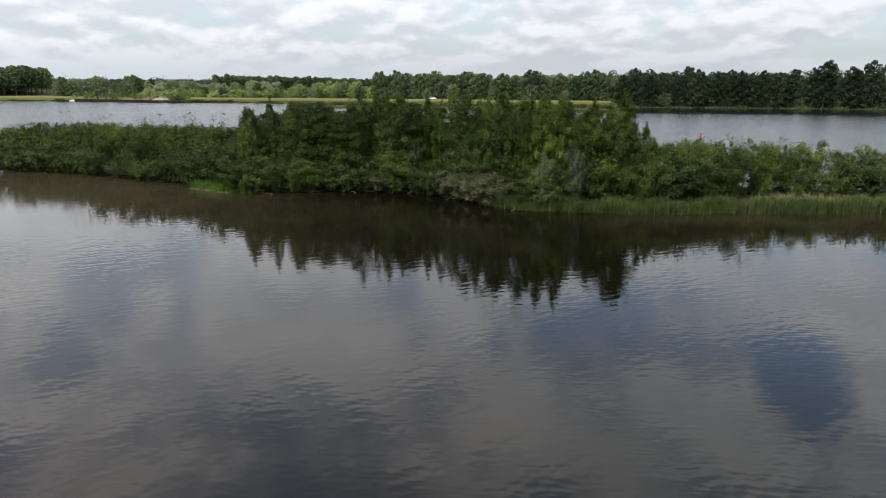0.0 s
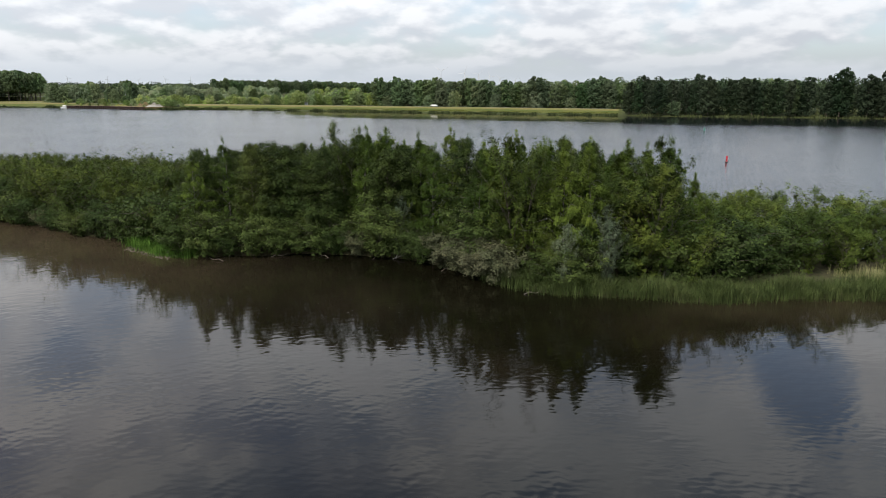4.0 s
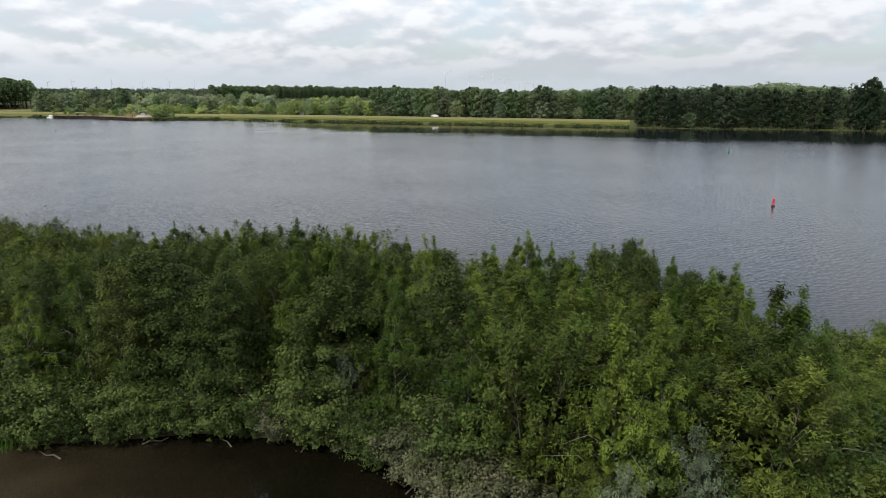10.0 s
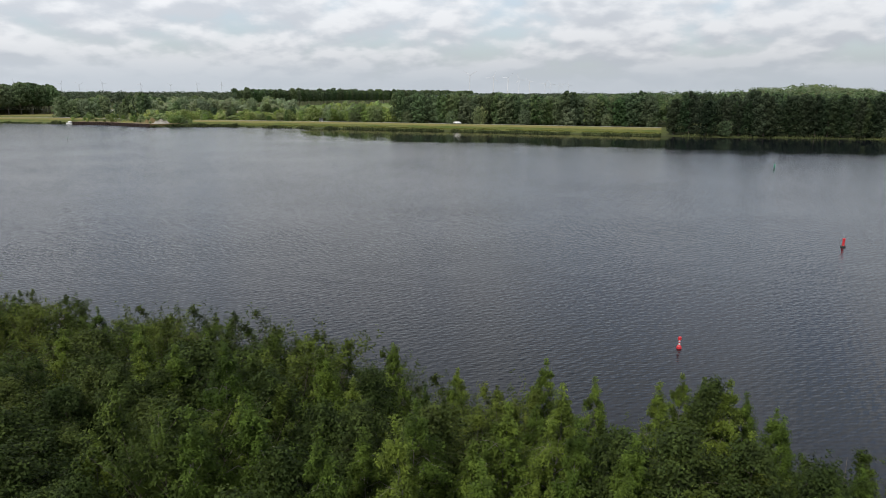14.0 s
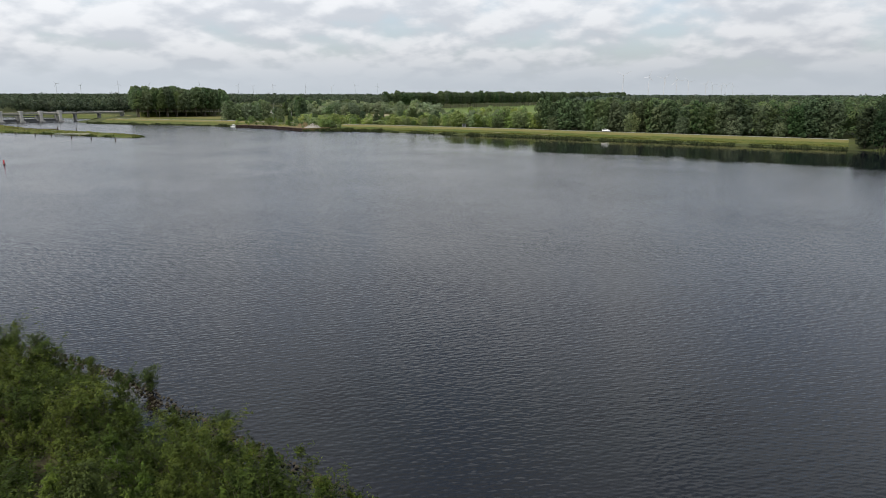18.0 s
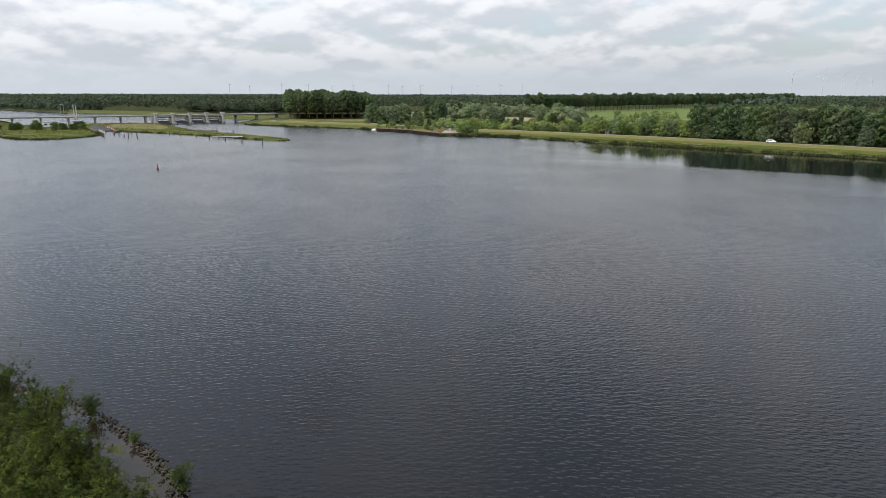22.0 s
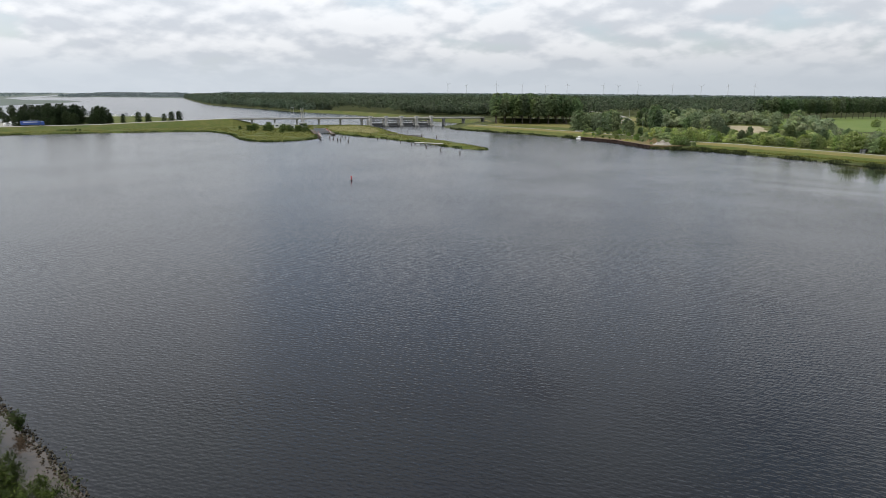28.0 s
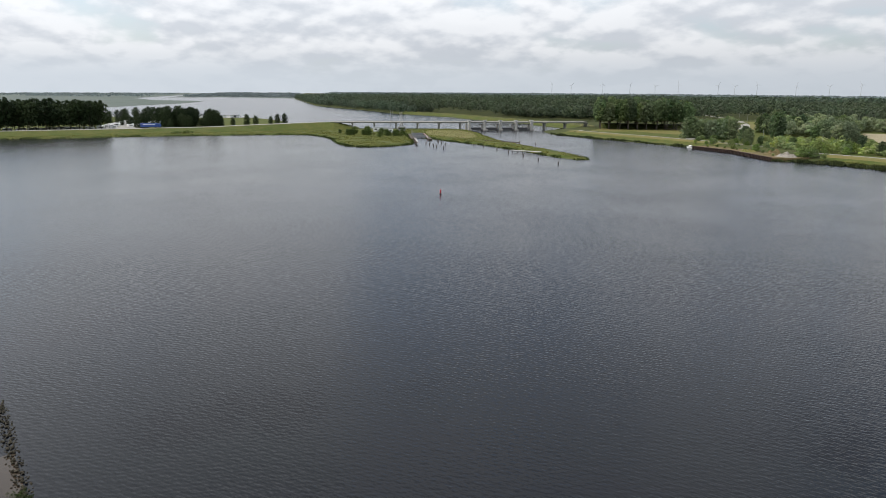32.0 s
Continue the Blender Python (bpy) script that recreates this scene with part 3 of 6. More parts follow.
def land(name, outline, steps, material, label, category="land"):
    """Ground rising from the water: rings (distance inland, height), then a level top. Outline anticlockwise."""
    rings = [np.column_stack([inset(outline, d), np.full(len(outline), z)]) for d, z in steps]
    n = len(outline)
    V = np.concatenate(rings)
    F = []
    for k in range(len(rings) - 1):
        for i in range(n):
            j = (i + 1) % n
            F.append((k * n + i, k * n + j, (k + 1) * n + j, (k + 1) * n + i))
    from mathutils.geometry import tessellate_polygon
    top = (len(rings) - 1) * n
    for tri in tessellate_polygon([[Vector(p) for p in rings[-1]]]):
        F.append(tuple(top + i for i in tri))
    ob = new(name, mesh_of(name, V, F, material))
    bm = bmesh.new(); bm.from_mesh(ob.data); bmesh.ops.recalc_face_normals(bm, faces=bm.faces); bm.to_mesh(ob.data); bm.free()
    return tagged(ob, label, category, kind="structure")


def strip(name, line, width, z, material, label, category):
    """A flat band along a line; z a number or one per point."""
    p = np.asarray(line, float)
    z = np.full(len(p), z) if np.isscalar(z) else np.asarray(z, float)
    a, b = inset(p, width / 2, False), inset(p, -width / 2, False)
    n = len(p)
    V = np.concatenate([np.column_stack([a, z]), np.column_stack([b, z])])
    F = [(i, n + i, n + i + 1, i + 1) for i in range(n - 1)]
    return tagged(new(name, mesh_of(name, V, F, material)), label, category, kind="structure")


# ---- water and land ----
rng = np.random.default_rng(7)
# the pond shore of the island, from beyond the left to beyond the right
POND_SHORE = [(-150, 88), (-110, 91), (-80, 89.5), (-56, 85.2), (-48, 83.2), (-39, 79.6), (-33.2, 76), (-29.5, 75), (-26, 72.2), (-22.8, 69.4),
              (-19, 68.7), (-15.2, 69.3), (-11.5, 70.2), (-6.7, 69.8), (-2.5, 68.6), (0.8, 66.3), (3.0, 64.3), (5.6, 61.2), (8.6, 59.9),
              (13.5, 59.5), (18.5, 58.5), (22.5, 59.6), (30, 59.7), (38.5, 60.6), (60, 62), (100, 64)]
LAKE_SHORE = [(100, 76), (60, 74), (38, 74.5), (22, 78.5), (16, 81.5), (9, 84), (1, 89), (-8, 93), (-18, 97.5), (-26, 101), (-34, 104.3),
              (-40, 106.8), (-46, 108.2), (-53, 109.2), (-62, 108.3), (-75, 107), (-90, 104.5), (-110, 101), (-150, 97)]
ISLAND = resample(POND_SHORE + LAKE_SHORE, 1.6, True, 0.14, rng)
land("island_ground", ISLAND, [(-2.0, -0.7), (0.25, -0.03), (1.0, 0.10), (2.5, 0.28)], SOIL, "dark damp soil of a low wooded island between pond and lake", "ground")

FAR_SHORE = [(4900, -900), (1500, 130), (600, 290), (400, 322), (260, 352), (200, 368), (165, 374.5), (124, 378), (104, 382), (90, 387), (54, 396.5), (10, 409), (-15, 414), (-45, 423),
             (-75, 431), (-109, 437.5), (-124, 440), (-150, 444.5), (-172, 448), (-190, 445.5)]
QUAY_LINE = [(-201, 439.5), (-237, 460.5), (-268, 466.5)]
FAR_SHORE += QUAY_LINE + [(-277, 472), (-294, 472), (-328, 475.5), (-359, 475), (-405, 478), (-438, 496), (-452, 512), (-446, 528),
              (-470, 548), (-540, 562), (-645, 575), (-724, 592), (-860, 590), (-1015, 621), (-1325, 660), (-2334, 995), (-4900, 2050)]
FAR_SHORE.reverse()
MAIN = np.concatenate([resample(FAR_SHORE, 12, False), [(4900, 4900), (-4900, 4900)]])
land("mainland_ground", MAIN, [(-3, -0.6), (0, 0.05), (4, 0.55), (9, 1.0), (17, 2.9), (22, 3.05), (29, 2.9), (36, 2.3)], WOOD_FLOOR,
     "wooded mainland behind a low grassy dyke", "ground")
BANK = resample(FAR_SHORE, 6, False)
BANK = BANK[(BANK[:, 0] < 1500) & (BANK[:, 0] > -420)]
OPEN_BANK = BANK[(BANK[:, 0] < 96) & (BANK[:, 0] > -188)]
LEFT_BANK = BANK[(BANK[:, 0] < -266)]


def bank_band(name, line, d0, z0, d1, z1, material, label, category="grass"):
    a, b = inset(line, d0, False), inset(line, d1, False)
    n = len(a)
    V = np.concatenate([np.column_stack([a, np.full(n, z0)]), np.column_stack([b, np.full(n, z1)])])
    V[:, 2] += 0.05
    F = [(i, i + 1, n + i + 1, n + i) for i in range(n - 1)]
    return tagged(new(name, mesh_of(name, V, F, material)), label, category, kind="structure")


for line in (OPEN_BANK, LEFT_BANK):
    bank_band("berm_grass", line, 3.6, 0.5, 9, 1.0, GRASS, "rough yellow-green grass on the berm along the water")
    bank_band("dyke_slope_grass", line, 9, 1.0, 14, 2.19, GRASS, "mown yellow-green grass slope of the dyke")
    bank_band("dyke_upper_grass", line, 14, 2.19, 17, 2.9, GRASS_DRY, "brownish dry grass high on the dyke slope")
    bank_band("dyke_crest_grass", line, 17, 2.9, 22, 3.05, GRASS_DRY, "dry straw-coloured grass on the dyke crest")
    bank_band("dyke_back_grass", line, 25.4, 3.0, 36, 2.32, GRASS_DRY, "dry grass verge behind the dyke road")
    bank_band("dyke_road", line, 22.2, 3.06, 25.2, 3.03, ASPHALT, "narrow grey service road on the dyke", "road")

# open grass between the upper lake and the woods
UP_BANK = resample(FAR_SHORE, 8, False)
UP_BANK = UP_BANK[(UP_BANK[:, 0] < -455) & (UP_BANK[:, 0] > -900)]
for d0, z0, d1, z1, gm, label in ((2.5, 0.36, 9, 1.0, GRASS, "rough grass along the upper lake"), (9, 1.0, 17, 2.9, GRASS, "pale grass slope beside the upper lake"), (17, 2.9, 29, 2.95, GRASS_DRY, "dry grass above the upper lake")):
    bank_band("upper_bank_grass", UP_BANK, d0, z0, d1, z1, gm, label)

# the dam, the grassy islet with the lock, and the spit
DAM = resample([(-561, 106), (-548, 139), (-545, 174), (-538, 212), (-525, 250), (-511, 290), (-500, 306), (-478, 308), (-453, 305), (-425, 295), (-410, 291), (-394, 289), (-381, 293),
                (-376, 303), (-377, 317), (-384, 332), (-404, 346), (-440, 362), (-470, 378), (-466, 386), (-450, 380), (-437, 373), (-415, 369.5), (-395, 367), (-377, 367.5), (-360, 368),
                (-343, 366), (-325, 364), (-294, 359.5), (-270, 355), (-257, 357), (-254, 361), (-260, 366), (-286, 375), (-308, 380), (-337, 387),
                (-374, 398), (-398, 408), (-440, 430), (-478, 447), (-500, 444), (-520, 420), (-545, 375), (-580, 345), (-640, 342), (-720, 366), (-780, 362), (-806, 346),
                (-828, 290), (-900, 220), (-1000, 160), (-1060, 60), (-1100, -60), (-1300, -900), (-700, -900), (-600, -40)], 9, True)
land("dam_ground", DAM, [(-2, -0.6), (0, 0.05), (2.0, 0.6), (4, 1.2)], GRASS, "grassy dam with a road, a lock islet and a long low spit", "ground")
FAR_WEST = resample([(-1383, 278), (-1480, 330), (-1685, 475), (-1886, 563), (-1950, 560), (-2100, 480), (-2600, 500), (-4900, 1350), (-4900, -2500), (-1500, -2500), (-1420, -300)], 60, True)
land("west_field_ground", FAR_WEST, [(-4, -0.6), (0, 0.05), (10, 1.2)], FIELD_HAZED, "flat green fields beyond the western lake, with painted haze", "ground")

FAR_NORTHWEST = resample([(-2760, 640), (-2800, 880), (-2620, 950), (-2400, 1030), (-4890, 2040), (-4890, 1360)], 60, True)
land("far_lake_shore", FAR_NORTHWEST, [(-4, -0.6), (0, 0.05), (10, 1.2)], FIELD_HAZED, "faint low shore at the far end of the lake", "ground")

# the pond and the lake meet under the island
tagged(new("pond_water", mesh_of("pond_water", [(-4900, -4900, 0), (4900, -4900, 0), (4900, -80, 0), (100, 70, 0), (38, 67, 0), (0, 76, 0), (-30, 88, 0), (-80, 97, 0), (-150, 92, 0), (-4900, 0, 0)],
       [tuple(range(10))], WATER_POND)), "calm brown pond water mirroring trees and clouds", "water", kind="structure")
tagged(new("lake_water", mesh_of("lake_water", [(4900, -80, 0), (4900, 4900, 0), (-4900, 4900, 0), (-4900, 0, 0), (-150, 92, 0), (-80, 97, 0), (-30, 88, 0), (0, 76, 0), (38, 67, 0), (100, 70, 0)],
       [tuple(range(10))], WATER_LAKE)), "wide grey lake with small wind ripples", "water", kind="structure")


# shallow water along the island's pond shore
SHALLOW = resample(POND_SHORE, 2.0)
SHALLOW = SHALLOW[(SHALLOW[:, 0] > -140) & (SHALLOW[:, 0] < 95)]
V, bed = [], []
rows = ((1.5, 1.0), (-3.0, 0.9), (-9.0, 0.6), (-18.0, 0.0))
for d, c in rows:
    V += [(x, y, 0.004 if d > -18 else 0.001) for x, y in inset(SHALLOW, d, False)]
    bed += [c * float(np.interp(x, (-24, -12, 9, 22), (1.0, 0.06, 0.06, 0.5))) for x, y in SHALLOW]
n = len(SHALLOW)
F = [(k * n + i, (k + 1) * n + i, (k + 1) * n + i + 1, k * n + i + 1) for k in range(len(rows) - 1) for i in range(n - 1)]
shallows = new("shallow_pond_water", mesh_of("shallow_pond_water", V, F, WATER_POND))
shallows.data.attributes.new("shallow", "FLOAT", "POINT").data.foreach_set("value", bed)
tagged(shallows, "shallow brown water over the pond's muddy bed", "water", kind="structure")
# sheltered water below the dyke and the shore wood
SHELTER = resample(FAR_SHORE, 12, False)
SHELTER = SHELTER[(SHELTER[:, 0] < 620) & (SHELTER[:, 0] > -150)]
rows = ((2.0, 1.0), (-25.0, 1.0), (-55.0, 0.7), (-90.0, 0.3), (-130.0, 0.0))
V, F, calm = [], [], []
for d, c in rows:
    V += [(x, y, 0.004 if d > -130 else 0.001) for x, y in inset(SHELTER, d, False)]
    calm += [c * min(1.0, max(0.0, (x + 135) / 90)) for x, y in SHELTER]
n = len(SHELTER)
F = [(k * n + i, (k + 1) * n + i, (k + 1) * n + i + 1, k * n + i + 1) for k in range(len(rows) - 1) for i in range(n - 1)]
calm_water = new("calm_lake_water", mesh_of("calm_lake_water", V, F, WATER_LAKE))
calm_water.data.attributes.new("calm", "FLOAT", "POINT").data.foreach_set("value", calm)
tagged(calm_water, "smooth sheltered lake water mirroring the far bank", "water", kind="structure")


# ---- trees and shrubs of the island ----
def crown_radius(kind, u):
    """Share of the widest radius at height share u."""
    if kind == "birch":
        return min(1.0, 0.6 + 2.0 * u) * (1 - max(0, u - 0.30) / 0.71) ** 0.88
    if kind == "willow":
        return (0.55 + 0.45 * math.sin(math.pi * min(1, u * 1.15))) * (1 - max(0, u - 0.5) / 0.52) ** 0.85
    if kind == "alder":
        return (0.70 + 0.30 * math.sin(math.pi * u)) * (1 - max(0, u - 0.5) / 0.52) ** 0.6
    return math.sqrt(max(0.0, 1 - (u * 0.96) ** 2.4)) * (0.75 + 0.25 * min(1, u * 4))      # shrub dome


KINDS = {  # limbs, lowest limb, rise of limbs, sag of limb ends, anchors a limb, leaves an anchor, strand, scatter, leaf length, leaf width, hang
    "birch": (46, 0.10, 0.75, 0.45, 8, 36, -0.62, 0.070, 0.145, 0.062, 0.9),
    "willow": (46, 0.05, 1.25, 0.05, 7, 30, 0.50, 0.075, 0.165, 0.060, -0.5),
    "alder": (48, 0.06, 0.50, 0.12, 7, 34, 0.06, 0.165, 0.140, 0.100, 0.1),
    "shrub": (44, 0.02, 0.70, 0.15, 6, 23, 0.14, 0.130, 0.140, 0.102, 0.0),
}


def tree_meshes(name, kind, h, r, leaf, bark, seed, stems=1, dens=1.0, big=1.0):
    """Trunk with limbs, and a crown of single leaves strung along the twigs, hanging on birches and upright on willows."""
    g = np.random.default_rng(seed)
    limbs, low, rise, sag, per_limb, per, strand, scatter_, ll, lw, hang = KINDS[kind]
    paths, anchors, strands = [], [], []
    tops = []
    for s in range(stems):
        a = 2 * math.pi * (s + g.uniform(0, 0.6)) / stems
        lean = (0.0 if stems == 1 else r * 0.5)
        sway = g.normal(0, 0.035 * h, (6, 2)).cumsum(0) * 0.4
        hh = h * (1 if s == 0 else g.uniform(0.66, 0.95))
        pts = []
        for k in range(6):
            u = k / 5
            pts.append(np.array([math.cos(a) * lean * u + sway[k, 0] * u, math.sin(a) * lean * u + sway[k, 1] * u, hh * u * 0.97]))
        base = (0.007 * h + 0.015) / math.sqrt(stems)
        paths.append([(p, base * (1 - 0.9 * k / 5)) for k, p in enumerate(pts)])
        tops.append((np.array(pts), hh))
    lopsided, turn = g.uniform(0.05, 0.3), g.uniform(0, 6.28)
    for i in range(limbs):
        pts, hh = tops[i % stems]
        u = low + (0.97 - low) * ((i + g.uniform(0, 0.9)) / limbs) ** 0.9
        f = u * 5 / 0.97
        k = min(4, int(f))
        start = pts[k] + (pts[k + 1] - pts[k]) * min(1.0, f - k)
        az = i * 2.39996 + g.uniform(-0.5, 0.5)
        reach = r * crown_radius(kind, u) * g.uniform(0.55, 1.22) * (1 + lopsided * math.cos(az - turn)) + 0.06
        end = start + np.array([math.cos(az) * reach, math.sin(az) * reach, reach * rise * g.uniform(0.6, 1.4)])
        mid = (start + end) / 2 + np.array([0, 0, 0.12 * reach])
        end[2] -= sag * min(1.2, reach)
        if u < 0.9:
            paths.append([(start, 0.008 + 0.006 * reach), (mid, 0.007 + 0.003 * reach), (end, 0.004)])
        t = np.linspace(0.44, 1.0, per_limb)[:, None]
        line = (1 - t) ** 2 * start + 2 * t * (1 - t) * mid + t ** 2 * end
        side = np.array([-math.sin(az), math.cos(az), 0]) * g.normal(0, 0.16, (per_limb, 1)) * (0.3 + reach)
        anchors.append(line + side * t + g.normal(0, 0.05, line.shape))
        strands.append(strand * (0.35 + 0.65 * t[:, 0]) * min(1.0, 0.25 + reach * 0.75) * g.uniform(0.6, 1.25, per_limb))
    for n, (pts, hh) in enumerate(tops):              # the leading shoot, thinning to a point
        q = 9 if kind in ("birch", "willow") else 4
        u = np.linspace(-0.5, 1, q)
        lead = np.repeat(pts[-1][None], q, 0) + g.normal(0, 1, (q, 3)) * (0.12 * (1 - u[:, None]) + 0.015)
        lead[:, 2] += u * (0.085 if q > 4 else 0.03) * h
        anchors.append(lead)
        strands.append(strand * 0.25 * (1.15 - u))
    anchors, strands = np.concatenate(anchors), np.concatenate(strands)
    anchors[:, 2] = np.maximum(anchors[:, 2], 0.12)
    centre = np.array([0, 0, h * 0.42])
    m = max(2, int(per * dens))
    k, sl = np.repeat(anchors, m, axis=0), np.repeat(strands, m)
    k = k + g.normal(0, 1, k.shape) * scatter_
    k[:, 2] += sl * g.random(len(k))
    out = (k - centre) / np.array([r, r, h * 0.5]) + (0, 0, 0.55)
    out = out / (np.linalg.norm(out, axis=1, keepdims=True) + 1e-9) + (k - np.repeat(anchors, m, axis=0)) * (2.5, 2.5, 0.6)
    v = leaf_tris(g, k, out, 0.42, ll * big, lw * big, hang)
    # broader shaded leaves round the stems close the crown from within
    n = 300
    core = g.normal(0, 1, (n, 3)) * (r * 0.16, r * 0.16, 0) + np.column_stack([np.zeros((n, 2)), g.uniform(0.05, 0.70, n) * h])
    v = np.concatenate([v, leaf_tris(g, core, g.normal(0, 1, (n, 3)), 0.3, 0.28, 0.22)])
    v[:, 2] = np.maximum(v[:, 2], 0.03)
    V, F = tubes(paths, 3)
    return mesh_of(name + "_trunk", V, F, bark, True), quad_mesh(name + "_crown", v, leaf, 3)


SPECIES = {
    "birch_tree": ("birch", 8.6, 2.25, LEAF_BIRCH, BARK_BIRCH, 1, 5, 1.0, "slender young birch with drooping light green twigs", "tree"),
    "willow_tree": ("willow", 6.4, 1.9, LEAF_WILLOW, BARK, 3, 4, 0.67, "bushy young willow with upright mid-green shoots", "tree"),
    "alder_tree": ("alder", 8.0, 2.2, LEAF_ALDER, BARK, 1, 3, 0.85, "dense dark green alder", "tree"),
    "poplar_tree": ("willow", 9.2, 1.6, LEAF_LIME, BARK, 1, 2, 1.0, "upright young poplar with fresh green leaves", "tree"),
    "silver_willow": ("willow", 5.4, 1.25, LEAF_SILVER, BARK, 3, 2, 0.5, "narrow silvery grey-leaved willow", "tree"),
    "waterside_shrub": ("shrub", 2.8, 1.75, LEAF_SHRUB, BARK, 3, 4, 0.66, "round green shrub overhanging the water's edge", "shrub"),
    "flowering_shrub": ("shrub", 2.2, 1.6, LEAF_DULL, BARK, 3, 2, 1.2, "grey-green shrub with faded blossom at the water's edge", "shrub"),
    "sallow_bush": ("willow", 4.8, 1.6, LEAF_SALLOW, BARK, 4, 3, 0.45, "bushy fresh green sallow scrub", "shrub"),
    "low_willow": ("willow", 4.6, 1.6, LEAF_WILLOW, BARK, 4, 3, 0.42, "low many-stemmed willow scrub", "shrub"),
}
VARIANTS = {}
for si, (sname, (kind, h, r, leaf, bark, stems, nvar, dens, label, cat)) in enumerate(SPECIES.items()):
    VARIANTS[sname] = [tree_meshes(sname, kind, h * (0.92 + 0.08 * v), r, leaf, bark, 100 * si + v, stems, dens * 1.3, 0.80) for v in range(nvar)]
    VARIANTS[sname] += [tree_meshes(sname, kind, h * (0.92 + 0.08 * v), r, leaf, bark, 100 * si + v, stems, dens * 0.62, 1.1) for v in range(nvar)]   # sparser, for the far ends and the lake side
FIRST = {}


def plant(sname, x, y, z, height, wide=1.0, label="", group="trees of the wooded island"):
    """One tree or shrub of a kind, scaled to its height and turned by chance."""
    spec = SPECIES[sname]
    nvar = len(VARIANTS[sname]) // 2
    v = int(rng.integers(nvar))
    k = height / (spec[1] * (0.92 + 0.08 * v))
    if not (-24 < x < 31 and y < 84):
        v += nvar
    m = Matrix.LocRotScale((x, y, z), Euler((0, 0, float(rng.uniform(0, 6.28)))), (k * wide, k * wide, k))
    if (sname, v) not in FIRST:
        ob = thing(sname, x, y, z, spec[8], spec[9], group)
        child("trunk", VARIANTS[sname][v][0], ob)
        child("crown", VARIANTS[sname][v][1], ob)
        FIRST[(sname, v)] = ob
        ob.matrix_basis = m
    else:
        src = FIRST[(sname, v)]
        ob = new(sname)
        ob.empty_display_size = 0.3
        for c in src.children:
            child(c.name.split(".")[0], c.data, ob)
        ob.matrix_basis = m
        tagged(ob, spec[8], spec[9], group)
    if label:
        tagged(ob, label)
    return ob


def edge_y(line, x):
    pts = sorted(line)
    return float(np.interp(x, [p[0] for p in pts], [p[1] for p in pts]))


def island_tree(x, y):
    """Kind and height by the stand that grows there."""
    py, ly = edge_y(POND_SHORE, x), edge_y(LAKE_SHORE, x)
    u = (y - py) / max(4.0, ly - py)
    j = rng.uniform
    if x < -23.5 + 3 * u:
        return ("low_willow" if j() < 0.55 else "willow_tree"), (4.7 if u < 0.6 else 4.1) * j(0.85, 1.12)
    if 17.5 < x < 20.5:
        return ("willow_tree" if j() < 0.7 else "birch_tree"), 6.2 * j(0.85, 1.1)
    if x > 17.5:
        return ("sallow_bush" if j() < 0.7 else "willow_tree"), 4.3 * j(0.82, 1.15)
    if u > 0.72:
        return ("willow_tree" if j() < 0.75 else "birch_tree"), (7.0 - 5.5 * (u - 0.72)) * j(0.85, 1.1)
    if x < -8:
        return ("alder_tree" if j() < 0.72 else "birch_tree"), (8.7 - 2.6 * u) * j(0.88, 1.06)
    c = j()
    return ("birch_tree" if c < 0.58 else "willow_tree" if c < 0.72 else "poplar_tree" if c < 0.82 else "alder_tree"), (9.3 if u < 0.35 else 8.7) * j(0.84, 1.07)


def plant_island():
    step = 2.5
    for gx in np.arange(-116, 66, step):
        for gy in np.arange(55, 125, step):
            x, y = gx + rng.uniform(-0.95, 0.95), gy + rng.uniform(-0.95, 0.95)
            py, ly = edge_y(POND_SHORE, x), edge_y(LAKE_SHORE, x)
            front = 1.5 if x < 4 else (3.0 if x < 19 else 5.2)
            if not (py + front < y < ly - 0.5):
                continue
            if (x < -58 or x > 44) and rng.random() < 0.4:
                continue
            k, h = island_tree(x, y)
            plant(k, x, y, 0.25, h, rng.uniform(0.88, 1.2) * (1.25 if k in ("low_willow", "sallow_bush") else 1.0))


plant_island()
for x, y, h in ((14.4, 80.3, 8.6), (16.0, 78.2, 8.0), (11.6, 80.6, 8.3), (13.2, 76.0, 8.7), (17.2, 75.6, 7.6), (18.6, 77.2, 7.0), (9.0, 81.6, 8.1), (20.2, 74.6, 6.6), (15.6, 81.0, 7.8), (14.0, 82.2, 8.0), (16.4, 80.4, 7.4), (13.0, 83.0, 7.6), (6.8, 83.6, 7.9), (15.2, 73.4, 8.2)):
    plant("birch_tree", x, y, 0.25, h * 0.93)
plant("alder_tree", 13.7, 80.9, 0.25, 8.2, 0.8)
plant("alder_tree", 14.3, 83.4, 0.25, 6.2, 0.8)
# a lower second storey along the pond front
for q in resample(POND_SHORE, 2.6):
    if -60 < q[0] < 45:
        off = 2.2 if q[0] < 4 else (3.4 if q[0] < 19 else 5.4)
        plant(("sallow_bush" if q[0] > 16 else "low_willow") if rng.random() < 0.6 else "waterside_shrub", q[0] + rng.uniform(-0.5, 0.5), q[1] + off + rng.uniform(-0.3, 0.5), 0.2, rng.uniform(2.9, 4.2), 1.1)
# shrubs over the pond's edge
for q in resample(POND_SHORE, 1.75):
    if -75 < q[0] < 4.5 and not (-26.5 < q[0] < -21.5):
        kind = "flowering_shrub" if (-0.5 < q[0] < 4.5 or rng.random() < 0.08) else "waterside_shrub"
        plant(kind, q[0] + rng.uniform(-0.3, 0.3), q[1] + 0.35, 0.02, rng.uniform(1.9, 3.3) if kind == "waterside_shrub" else rng.uniform(1.6, 2.3), 1.1, group="shrubs along the pond")
